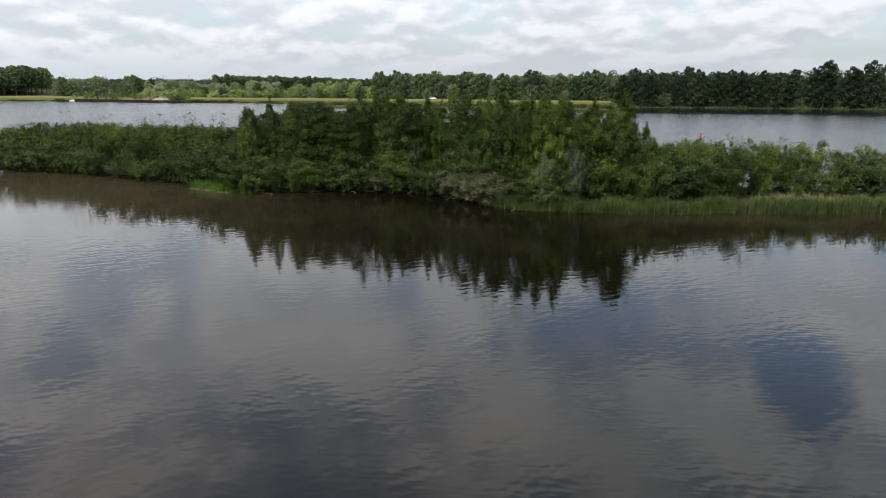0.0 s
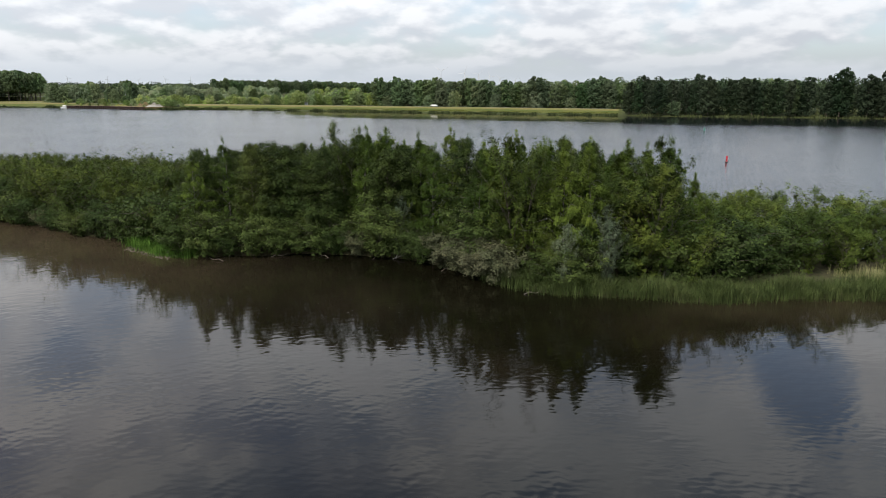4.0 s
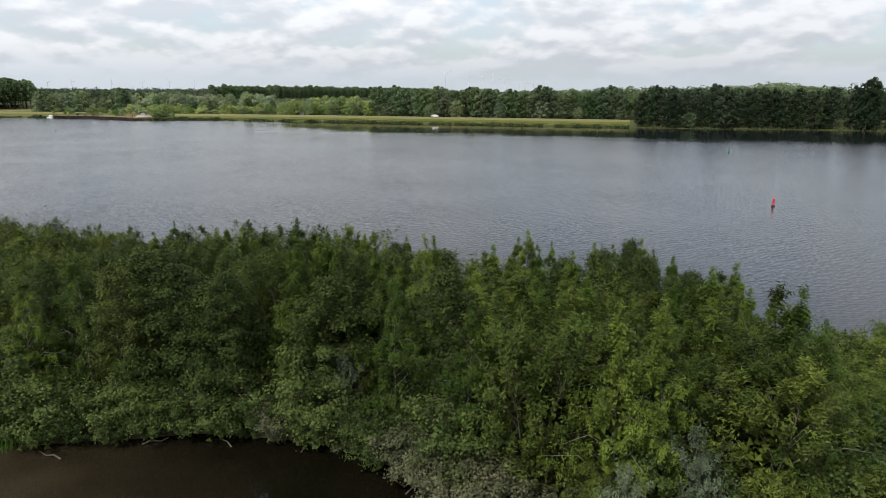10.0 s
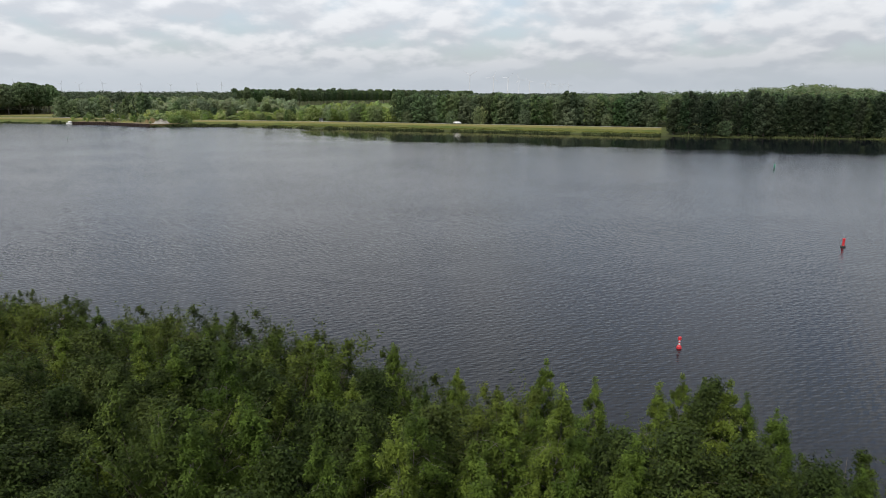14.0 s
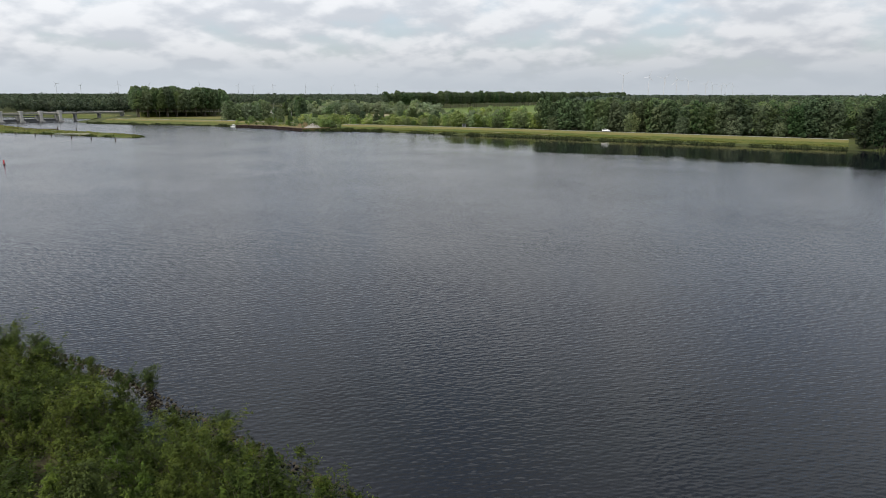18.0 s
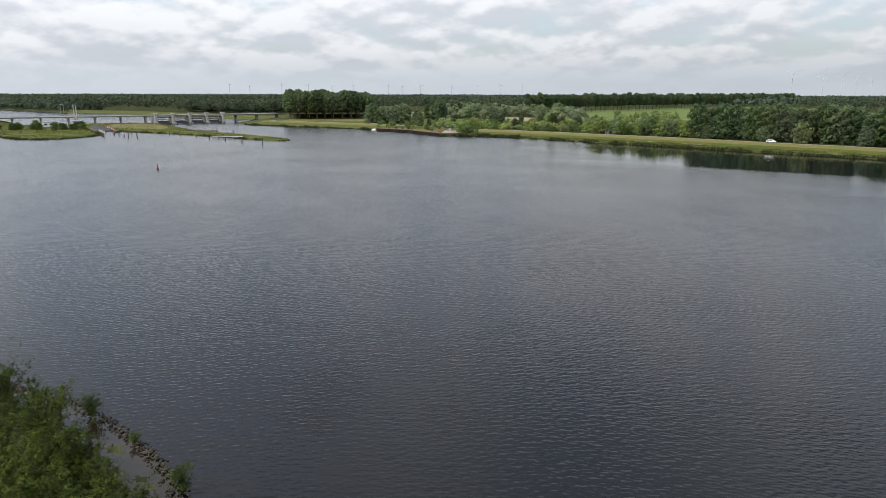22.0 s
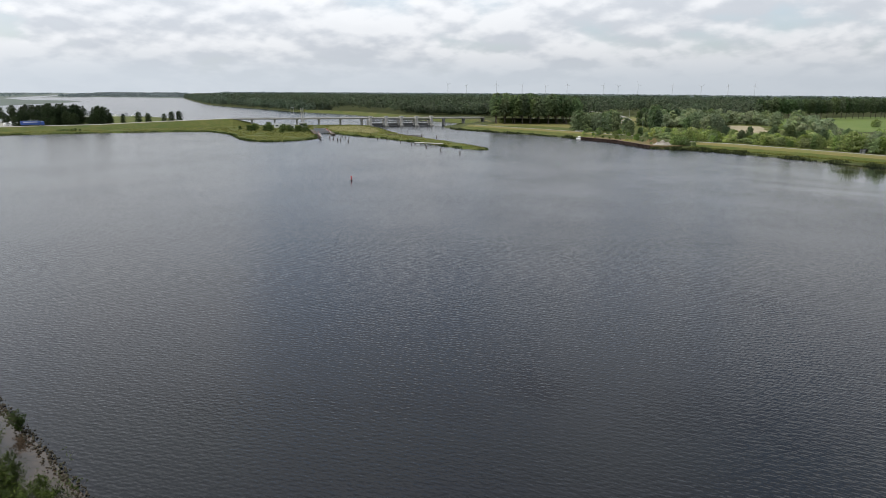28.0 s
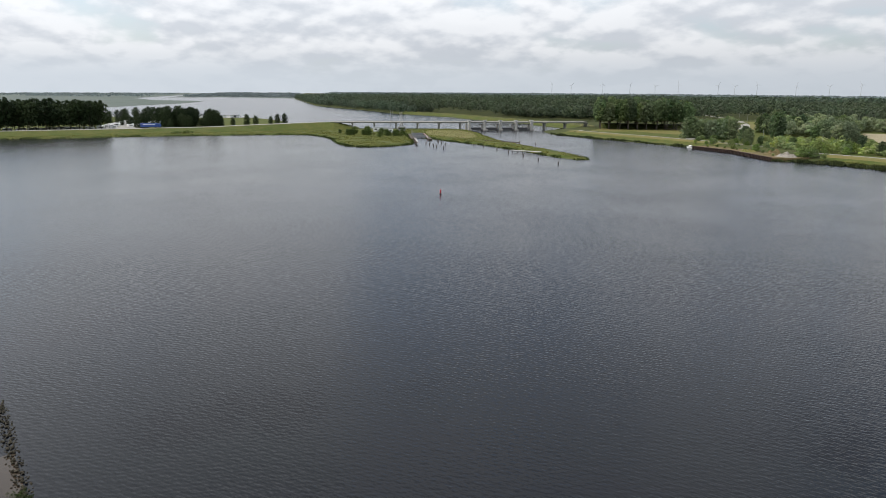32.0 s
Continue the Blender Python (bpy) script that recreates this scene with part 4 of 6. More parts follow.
# scrub along the lake side
for q in resample(LAKE_SHORE, 2.3):
    if -80 < q[0] < 20:
        near = q[0] > -26
        plant("low_willow", q[0] + rng.uniform(-0.5, 0.5), q[1] - (0.2 if near else 2.0) + rng.uniform(-0.4, 0.4), 0.12, rng.uniform(2.8, 4.0) if near else rng.uniform(2.2, 3.3), 1.35)
for x, y, h in ((11.9, 61.4, 5.3), (9.0, 61.0, 4.3), (-3.0, 69.9, 4.6), (16.6, 63.4, 3.6)):
    plant("silver_willow", x, y, 0.2, h, 0.78)
for x, y, h in ((9.6, 61.1, 2.6), (8.4, 61.6, 2.4), (19.5, 63.2, 3.6), (21.0, 64.0, 3.9), (17.6, 63.0, 3.0), (22.8, 64.3, 3.4)):
    plant("waterside_shrub", x, y, 0.2, h, 1.15, group="shrubs along the pond")
plant("waterside_shrub", -41.4, 109.9, 0.15, 0.75, 0.9, "small yellow-green plant between the stones of the breakwater", "shrubs on the breakwater")
# shrubs growing out of the stone line
for x, y, h in ((-32.9, 107.4, 2.1), (-22.9, 103.0, 1.7), (-48.5, 111.0, 1.7), (-74.3, 109.2, 1.9)):
    plant("waterside_shrub", x, y, 0.1, h, 0.75, "small dark shrub growing between the stones of the breakwater", "shrubs on the breakwater")


# ---- reeds ----
def blades(g, pts, h, width, lean=0.25):
    """Bent tapering blades: two quads each."""
    n = len(pts)
    az, b = g.uniform(0, 6.28, n), g.uniform(0.05, lean, n)
    hh = h * g.uniform(0.65, 1.15, n)
    d = np.stack([np.cos(az), np.sin(az)], 1)
    s = np.stack([-d[:, 1], d[:, 0]], 1) * width / 2
    p0 = np.column_stack([pts, np.full(n, -0.02)])
    p1 = p0 + np.column_stack([d * (b * hh * 0.35)[:, None], hh * 0.55])
    p2 = p0 + np.column_stack([d * (b * hh * 1.2)[:, None], hh])
    S = np.column_stack([s, np.zeros(n)])
    q1 = np.stack([p0 - S, p0 + S, p1 + S * 0.9, p1 - S * 0.9], 1)
    q2 = np.stack([p1 - S * 0.9, p1 + S * 0.9, p2 + S * 0.15, p2 - S * 0.15], 1)
    return np.stack([q1, q2], 1).reshape(-1, 3)


def reed_bed(name, line, d0, d1, count, h, material, label, seed, lean=0.3):
    g = np.random.default_rng(seed)
    p = resample(line, 0.5)
    a, b = inset(p, d0, False), inset(p, d1, False)
    i = g.integers(0, len(p), count)
    t = g.random(count)[:, None]
    pts = a[i] * (1 - t) + b[i] * t + g.normal(0, 0.28, (count, 2))
    clump = np.array([noise.noise((x * 0.5, y * 0.5, 0)) for x, y in pts])
    v = blades(g, pts, h, 0.026, lean).reshape(-1, 8, 3)
    v[:, :, 2] *= (0.85 + 0.55 * clump)[:, None]
    return tagged(new(name, quad_mesh(name, v.reshape(-1, 3), material)), label, "reeds", kind="stuff")


REED_LINE = [(3.6, 63.5), (5.6, 61.2), (8.6, 59.9), (13.5, 59.5), (18.5, 58.5), (22.5, 59.6), (30, 59.7), (38.5, 60.6), (60, 62)]
reed_bed("reed_fringe", REED_LINE, -0.15, 2.6, 26000, 1.3, REED, "dense grey-green reed fringe standing in the shallow water", 21, 0.75)
reed_bed("dry_grass", REED_LINE[6:], 2.8, 5.5, 7000, 1.1, REED_DRY, "pale dry grass behind the reeds", 22)
reed_bed("green_sedge", [(-27.0, 73.0), (-25.5, 71.6), (-22.8, 69.6), (-20.3, 68.9)], -0.2, 1.6, 4200, 1.15, REED_LUSH, "fresh green sedge on a small point of the bank", 23)


# ---- woods of the mainland ----
def crowns(g, pts, base, h, r, quads, size, lift=0.3, vary=0.16, lobes=6):
    """Leaf sprays over the round lobes of many crowns, one array."""
    n = len(pts)
    roll = np.array([noise.noise((x * 0.007, y * 0.007, 1.3)) + 0.5 * noise.noise((x * 0.021, y * 0.021, 4.1)) for x, y in pts])
    hh = h * (1 + g.uniform(-vary, vary * 0.8, n) + 0.22 * roll)
    rr = r * g.uniform(0.75, 1.25, n)
    a = g.uniform(0, 6.28, (n, 1)) + np.arange(lobes) * 2.4
    u = np.array([0.82, 0.66, 0.58, 0.48, 0.36, 0.22])[:lobes] + g.uniform(-0.06, 0.06, (n, lobes))
    off = np.array([0.12, 0.55, 0.62, 0.72, 0.74, 0.70])[:lobes]
    cx = pts[:, :1] + np.cos(a) * rr[:, None] * off
    cy = pts[:, 1:] + np.sin(a) * rr[:, None] * off
    cz = base + hh[:, None] * (lift + (1 - lift) * u)
    mid = np.stack([cx, cy, cz], 2).reshape(-1, 3)
    per = max(3, quads // lobes)
    k = np.repeat(np.arange(n * lobes), per)
    q = g.normal(0, 1, (len(k), 3)); q[:, 2] = np.abs(q[:, 2]) * np.where(g.random(len(k)) < 0.78, 1, -1)
    q /= np.linalg.norm(q, axis=1, keepdims=True)
    R = np.repeat(rr, lobes)[k] * 0.56
    c = mid[k] + q * np.column_stack([R, R, np.minimum(R, np.repeat(hh, lobes)[k] * 0.22)]) * g.uniform(0.85, 1.08, (len(k), 1))
    v = patch_quads(g, c, q + (0, 0, 0.1), 0.12, size)
    return v


def scatter(poly, step, g, jitter=0.55):
    p = np.asarray(poly, float)
    lo, hi = p.min(0), p.max(0)
    gx, gy = np.meshgrid(np.arange(lo[0], hi[0], step), np.arange(lo[1], hi[1], step))
    q = np.column_stack([gx.ravel(), gy.ravel()]) + g.uniform(-jitter, jitter, (gx.size, 2)) * step
    return q[inside(poly, q)]


def wood(name, poly, step, h, r, quads, size, material, label, seed, base=2.3, lift=0.3, holes=(), vary=0.16, lobes=6):
    g = np.random.default_rng(seed)
    pts = scatter(poly, step, g)
    for hole in holes:
        pts = pts[~inside(hole, pts)]
    v = crowns(g, pts, base, h, r, quads, size, lift, vary, lobes)
    return tagged(new(name, quad_mesh(name, v, material)), label, "woods", kind="stuff")


def bank_poly(x0, x1, d0, d1):
    line = BANK[(BANK[:, 0] > x0) & (BANK[:, 0] < x1)]
    return [tuple(p) for p in inset(line, d0, False)] + [tuple(p) for p in inset(line, d1, False)[::-1]]


MEADOW_AREA = [(-212, 655), (-306, 850), (-262, 1010), (-215, 1160), (-150, 1400), (-40, 1420), (40, 1100), (-40, 735)]
SAND_PATCH = [tuple(p) for p in resample([(-270, 690), (-240, 632), (-208, 580), (-196, 572), (-206, 616), (-246, 700)], 5, True, 1.6, rng)]
LEFT_MEADOW = bank_poly(-415, -262, 35, 66)
SAND_VIEW = [(-280, 698), (-248, 714), (-186, 612), (-165, 545), (-205, 545), (-242, 606)]
LOW_SCRUB = [(-232, 592), (-188, 575), (-160, 505), (-200, 512)]
SCRUB_GROUND = [(-305, 500), (-262, 492), (-205, 478), (-118, 470), (-125, 560), (-185, 640), (-250, 722), (-330, 735), (-345, 620)]
LOOP_CLEAR = [(-352, 596), (-332, 594), (-338, 640), (-345, 700), (-425, 800), (-452, 786), (-385, 690), (-368, 640)]
for gname, area, z, gm, label, cat in (("green_meadow", MEADOW_AREA, 2.36, MEADOW, "bright green meadow between the woods", "field"), ("sand_clearing", SAND_PATCH, 2.37, SAND, "bare pale sand clearing among shrubs", "sand"),
                                       ("scrub_ground", SCRUB_GROUND, 2.34, GRASS, "rough green grass under the scrub", "grass"), ("poplar_ground", [(-452, 560), (-400, 515), (-330, 540), (-345, 610), (-420, 640)], 2.36, GRASS_DRY, "yellowish grass under the poplars", "grass"), ("bank_meadow", LEFT_MEADOW, 2.38, GRASS, "rough green grass behind the dyke road", "grass"),
                                       ("verge_clearing", LOOP_CLEAR, 2.40, GRASS_DRY, "mown yellowish verge round a road bend", "grass")):
    tagged(new(gname, mesh_of(gname, [(x, y, z) for x, y in area], [tuple(range(len(area)))], gm)), label, cat, kind="structure")

wood("shore_wood", bank_poly(96, 480, 17, 55), 9, 19.5, 4.6, 560, 0.86, LEAF_SHORE, "tall dark deciduous wood on the far shore", 41, base=1.0, lift=0.08)
wood("dyke_wood", bank_poly(-52, 100, 50, 95), 8.5, 18.0, 4.8, 900, 0.78, LEAF_DYKE, "dense dark green wood behind the dyke", 42, base=2.0, lift=0.08)
wood("bank_scrub", bank_poly(-205, -118, 42, 100), 8.5, 5.5, 3.8, 420, 0.66, LEAF_FAR_LIGHT, "light green scrub behind the dyke", 43, base=2.0, lift=0.03, vary=0.45, holes=(SAND_PATCH, LOW_SCRUB))
wood("bank_copse", bank_poly(-122, -48, 48, 88), 8, 10.5, 4.6, 680, 0.76, LEAF_FAR_LIGHT, "light green copse behind the dyke", 44, base=2.0, lift=0.03, vary=0.35)
wood("grey_willow_wood", [(-300, 600), (-262, 592), (-205, 560), (-150, 580), (-170, 640), (-215, 655), (-262, 760), (-320, 720)], 10, 11.5, 5.8, 640, 0.95, LEAF_FAR_GREY, "grey-green willow wood", 45, lift=0.05, vary=0.4, holes=(SAND_VIEW, LOOP_CLEAR, MEADOW_AREA))
wood("middle_wood", [(-1330, 690), (-1015, 655), (-860, 625), (-724, 628), (-645, 610), (-560, 610), (-480, 650), (-432, 720), (-470, 810), (-420, 850), (-345, 720), (-300, 760), (-292, 890), (-225, 925), (-70, 1092), (0, 1155),
     (330, 900), (420, 1100), (100, 1400), (-500, 1250), (-1000, 1150), (-1500, 900)], 13, 16.5, 7.4, 56, 1.9, LEAF_MIDDLE, "dark mixed woods of the polder", 46, lift=0.05, lobes=4, holes=(MEADOW_AREA, LOOP_CLEAR))
wood("weir_wood", [(-705, 652), (-618, 640), (-576, 668), (-520, 690), (-478, 745), (-560, 800), (-720, 740)], 10, 12.5, 6.0, 200, 1.35, LEAF_MIDDLE, "dark green wood behind the weir", 61, base=2.0, lift=0.03, vary=0.3)
hill = bmesh.new()
bmesh.ops.create_grid(hill, x_segments=24, y_segments=24, size=260)
for v in hill.verts:
    v.co.z = 30 * max(0.0, math.cos(min(1.0, v.co.xy.length / 255) * math.pi / 2)) ** 1.5 * (0.9 + 0.3 * noise.noise(v.co * 0.012)) - 0.4
hill_mesh = bpy.data.meshes.new("wooded_hill")
hill.to_mesh(hill_mesh); hill.free(); hill_mesh.materials.append(WOOD_FLOOR)
hill_ob = tagged(new("wooded_hill", hill_mesh), "low hill under light green woods", "hill", kind="structure")
hill_ob.location = (585, 1290, 2.3)
g = np.random.default_rng(62)
hv = []
for ring, base in ((0.0, 25.0), (60, 19.0), (110, 12.0), (165, 5.0)):
    ang = np.linspace(0, 2 * math.pi, max(6, int(2 * math.pi * (ring + 30) / 16)), endpoint=False)
    for extra in (0, 18, 36):
        pts = np.column_stack([585 + (ring + extra) * np.cos(ang + extra), 1290 + (ring + extra) * np.sin(ang + extra)]) + g.uniform(-5, 5, (len(ang), 2))
        hv.append(crowns(g, pts, base, 11, 8.5, 60, 2.2, 0.0, 0.3, 6))
tagged(new("hill_wood", quad_mesh("hill_wood", np.concatenate(hv), LEAF_FAR_GREY)), "light green woods on a low hill", "woods", kind="stuff")
wood("right_wood", [(93, 470), (500, 380), (900, 300), (1000, 420), (500, 640), (200, 700), (60, 560)], 13, 17.5, 7.0, 130, 1.35, LEAF_DYKE, "woods behind the far shore", 50, lift=0.05)
wood("north_wood", [(-2334, 1030), (-1500, 860), (-1000, 1140), (-500, 1240), (100, 1390), (420, 1090), (1200, 900), (1700, 1900), (0, 2500), (-1800, 2100), (-2600, 1500)], 28, 14, 15, 26, 6.2, LEAF_HAZE_TINTED, "dark woods reaching towards the horizon", 47, lift=0.05, lobes=4)
wood("horizon_wood", [(-4600, 2100), (-2400, 1300), (-1700, 2100), (0, 2500), (1700, 1900), (4300, 1200), (4300, 2300), (1000, 4000), (-3000, 3800), (-4500, 3000)], 80, 10, 46, 24, 12, LEAF_HORIZON_HAZED, "distant woods along the horizon", 48, base=1.0, lift=0.05, lobes=4)
wood("far_shore_wood", [(-2780, 700), (-2810, 880), (-2640, 965), (-2420, 1045), (-4500, 1850), (-4700, 1380)], 46, 8, 24, 30, 6, LEAF_HORIZON_HAZED, "faint hazy trees at the far end of the lake", 57, base=1.0, lift=0.02, vary=0.4)
edge = resample(FAR_SHORE, 12, False)
edge = edge[(edge[:, 0] < -850) & (edge[:, 0] > -2340)]
wood("lake_edge_wood", [tuple(p) for p in inset(edge, 3, False)] + [tuple(p) for p in inset(edge, 60, False)[::-1]], 12, 13, 6.5, 108, 1.9, LEAF_HAZE_TINTED, "round trees along the upper lake's edge", 59, base=0.6, lift=0.03, vary=0.3)
wood("west_horizon_wood", [(-4700, 1150), (-2900, 560), (-2800, 470), (-3200, 100), (-4700, -600)], 110, 4.5, 44, 24, 6, LEAF_HORIZON_HAZED, "faint tree lines behind the western fields", 49, lift=0.02)


# nearer single trees of the far bank
def bank_tree_meshes(name, h, r, leaf, seed, quads=620, size=0.62, clear=0.12, slim=1.0):
    g = np.random.default_rng(seed)
    paths = [[(np.array([0, 0, h * k / 5 * 0.92]) + g.normal(0, 0.08 * k, 3) * (1, 1, 0), (0.016 * h) * (1 - 0.17 * k)) for k in range(6)]]
    c = []
    lobes = 26
    for i in range(lobes):
        u = (i + g.uniform(0.2, 0.8)) / lobes
        rad = r * math.sqrt(max(0.12, 1 - (abs(2 * u - 0.9) / 1.08) ** 3)) * slim * g.uniform(0.82, 1.15)
        a = i * 2.4
        p = np.array([math.cos(a) * rad * 0.72, math.sin(a) * rad * 0.72, h * (clear + (0.95 - clear) * u)])
        if clear > 0.15:
            paths.append([(np.array([0, 0, max(h * 0.08, p[2] - rad * 0.7)]), 0.10), (p, 0.03)])
        q = g.normal(0, 1, (quads * 3 // lobes, 3)); q /= np.linalg.norm(q, axis=1, keepdims=True)
        q *= g.uniform(0.6, 1.08, (len(q), 1))
        s = rad * g.uniform(0.36, 0.52) + 0.3
        c.append(np.concatenate([p + q * (s, s, min(s * 0.9, h * 0.10)), q], axis=1))
    c = np.concatenate(c)
    v = patch_quads(g, c[:, :3], c[:, 3:] + (0, 0, 0.15), 0.35, size * 0.84)
    # the shaded inside of the crown
    n = quads // 4
    core = g.normal(0, 1, (n, 3)) * (r * 0.30 * slim, r * 0.30 * slim, 0) + np.column_stack([np.zeros((n, 2)), h * g.uniform(clear + 0.04, 0.84, n)])
    v = np.concatenate([v, patch_quads(g, core, g.normal(0, 1, (n, 3)), 0.5, size * 1.7)])
    V, F = tubes(paths, 5)
    return mesh_of(name + "_trunk", V, F, BARK, True), quad_mesh(name + "_crown", v, leaf)


def stand(name, places, variants, label, category="tree", group="", base=2.3):
    for i, (x, y, k) in enumerate(places):
        if inside(SAND_VIEW, np.array([[x, y]]))[0]:
            continue
        if inside(LOW_SCRUB, np.array([[x, y]]))[0]:
            k *= 0.75
        tr, cr = variants[int(rng.integers(len(variants)))]
        ob = thing(name, x, y, base, label, category, group)
        child("trunk", tr, ob); child("crown", cr, ob)
        ob.matrix_basis = Matrix.LocRotScale((x, y, base), Euler((0, 0, float(rng.uniform(0, 6.28)))), (k, k, k * float(rng.uniform(0.93, 1.08))))


POPLARS = [bank_tree_meshes("poplar", 22, 5.2, LEAF_FAR, 60 + i, 680, 1.05, 0.33, 0.95) for i in range(3)]
EDGES = [bank_tree_meshes("edge_tree", 17.8, 5.0, LEAF_DYKE, 270 + i, 720, 0.92, 0.05) for i in range(4)]
DARKS = [bank_tree_meshes("dark_tree", 17, 5.0, LEAF_FAR, 70 + i, 720, 0.92, 0.05) for i in range(4)]
SHORES = [bank_tree_meshes("shore_tree", 17.5, 3.7, LEAF_SHORE, 170 + i, 900, 0.62, 0.05) for i in range(5)]
STEMMED = [bank_tree_meshes("stemmed_tree", 17, 5.2, LEAF_STAND, 75 + i, 300, 1.1, 0.24) for i in range(3)]
MARINA = [bank_tree_meshes("marina_tree", 17, 4.6, LEAF_STAND, 370 + i, 640, 0.72, 0.06) for i in range(4)]
LIGHTS = [bank_tree_meshes("light_shrub", 5.5, 3.0, LEAF_FAR_LIGHT, 80 + i, 380, 0.48, 0.03) for i in range(3)]
GREYS = [bank_tree_meshes("grey_tree", 10.5, 4.6, LEAF_FAR_GREY, 90 + i, 640, 0.62, 0.03) for i in range(3)]
j = rng.uniform
# the poplar stand with bare stems by the weir
stand("poplar_tree", [(-416 + 5.6 * a - 6.4 * b + j(-1, 1), 541 + 5.7 * a + 6.8 * b + j(-1, 1), j(1.04, 1.2)) for a in range(10) for b in range(6)], POPLARS,
      "tall poplar with a bare stem and a dark crown", group="poplar stand near the weir")
front = inset(BANK, 4, False)
sel = front[(front[:, 0] > 98) & (front[:, 0] < 420)]
stand("shore_tree", [(p[0] + j(-2, 2), p[1] + j(-3, 3), (1.08 if p[0] < 150 else 1.25) * j(0.8, 1.12)) for p in sel[::1]], SHORES, "tall dark tree at the water's edge of the far shore", group="trees on the far shore", base=0.8)
stand("pale_shore_willow", [(p[0] + j(-2, 2), p[1] - 1.0 + j(-1, 1), j(0.4, 0.75)) for p in sel[3::12]], GREYS, "pale grey-green willow before the dark shore wood", group="trees on the far shore", base=0.6)
sel = inset(BANK, 43, False); sel = sel[(sel[:, 0] > -56) & (sel[:, 0] < 96)]
stand("wood_edge_tree", [(p[0] + j(-2, 2), p[1] + j(-2, 3), j(0.85, 1.12)) for p in sel], EDGES, "dark tree at the edge of the wood behind the dyke", group="wood edge behind the dyke")
stand("pale_edge_willow", [(p[0] + j(-2, 2), p[1] - 3, j(0.7, 1.3)) for p in sel[1::4]], GREYS, "grey-green willow at the edge of the wood", group="wood edge behind the dyke")
sel = inset(BANK, 41, False); sel = sel[(sel[:, 0] > -122) & (sel[:, 0] < -50)]
stand("copse_tree", [(p[0] + j(-2, 2), p[1] + j(-1, 6), j(1.2, 2.1)) for p in sel], LIGHTS, "light green tree at the edge of the copse", group="copse behind the dyke")
stand("copse_willow", [(p[0] + j(-2, 2), p[1] + j(2, 12), j(0.8, 1.15)) for p in sel[::3]], GREYS, "grey-green willow in the copse", group="copse behind the dyke")
sel = inset(BANK, 38, False); sel = sel[(sel[:, 0] > -200) & (sel[:, 0] < -118)]
stand("bank_shrub", [(p[0] + j(-2, 2), p[1] + j(0, 22), j(0.6, 1.35)) for p in sel for _ in range(2)], LIGHTS, "light green shrub behind the dyke road", "shrub", "shrubs behind the dyke")
stand("bank_shrub", [(j(-268, -198), j(500, 575), j(0.4, 0.95)) for _ in range(44)], LIGHTS, "light green shrub behind the quay", "shrub", "shrubs behind the dyke")
stand("quay_shrub", [(-213, 459, 0.62), (-219, 461, 0.3), (-232, 465, 0.35), (-247, 468, 0.28), (-238, 466, 0.22), (-206, 449, 0.25), (-260, 470, 0.3), (-194, 455, 1.05), (-190, 458, 0.9), (-243, 470, 0.5), (-226, 466, 0.7), (-255, 472, 0.3), (-183, 455, 0.5)], LIGHTS, "small green shrub among rubble on the quay", "shrub", "shrubs on the quay", base=1.75)
stand("broad_willow", [(-296 + j(-13, 13), 524 + j(-8, 10), j(1.1, 1.45)) for _ in range(11)], GREYS, "broad dull green willow beside the dyke road", group="willow clump")
stand("grey_willow", [(j(-265, -175), j(575, 625), j(1.0, 1.55)) for _ in range(20)], GREYS, "broad grey-green willow behind the scrub", group="willows behind the scrub")
stand("dark_tree", [(-272, 568, 0.95), (-280, 580, 1.0), (-312, 640, 1.05), (-322, 652, 1.1), (-318, 628, 0.9), (-300, 604, 0.85), (-328, 668, 1.1)], DARKS, "dark round tree beside the road", group="trees by the road")
ROW = resample([(-300, 830), (-282, 865), (-235, 1000), (-190, 1150), (-145, 1330), (-95, 1530), (-40, 1750)], 10)
stand("row_tree", [(p[0] + j(-1, 1), p[1] + j(-1, 1), j(1.02, 1.12)) for p in ROW], POPLARS, "roadside poplar with a bare stem behind the meadow", group="tree row behind the meadow")
stand("field_shrub", [(-150 + j(-30, 40), 800 + j(-50, 60), j(0.6, 1.3)) for _ in range(7)], LIGHTS, "single shrub in the meadow", "shrub", "shrubs in the meadow")
# trees behind the dam and on the lock islet
stand("dam_tree", [(-614 - 12 * (k % 3) + j(-3, 3), -14 + 2.75 * k + j(-2, 2), j(1.2, 1.5)) for k in range(70)], STEMMED, "dark tree in a dense row behind the dam", group="trees behind the dam", base=1.2)
stand("dam_tree", [(j(-640, -604), 225 + 1.45 * k, j(0.42, 1.08)) for k in range(33)] + [(j(-640, -610), 204 + 1.7 * k, j(0.45, 0.7)) for k in range(4)] + [(j(-770, -700), j(232, 275), j(0.75, 1.05)) for _ in range(12)] + [(j(-765, -725), 186 + 5.5 * k, j(0.6, 0.95)) for k in range(10)] + [(-668 - 4.5 * k + j(-3, 3), 176 + 5.2 * k + j(-3, 3), j(0.4, 0.72)) for k in range(13)] + [(j(-664, -640), j(212, 226), j(0.3, 0.5)) for _ in range(4)]
      + [(-628, 285, 0.5), (-622, 296, 0.62), (-618, 303, 0.6), (-632, 322, 0.5), (-630, 328, 0.6), (-627, 334, 0.66)], MARINA, "round dark tree near the marina", group="trees near the marina", base=1.2)
ISLET = [bank_tree_meshes("islet_shrub", 7.5, 3.0, LEAF_ISLET, 120 + i, 460, 0.42, 0.10) for i in range(2)]
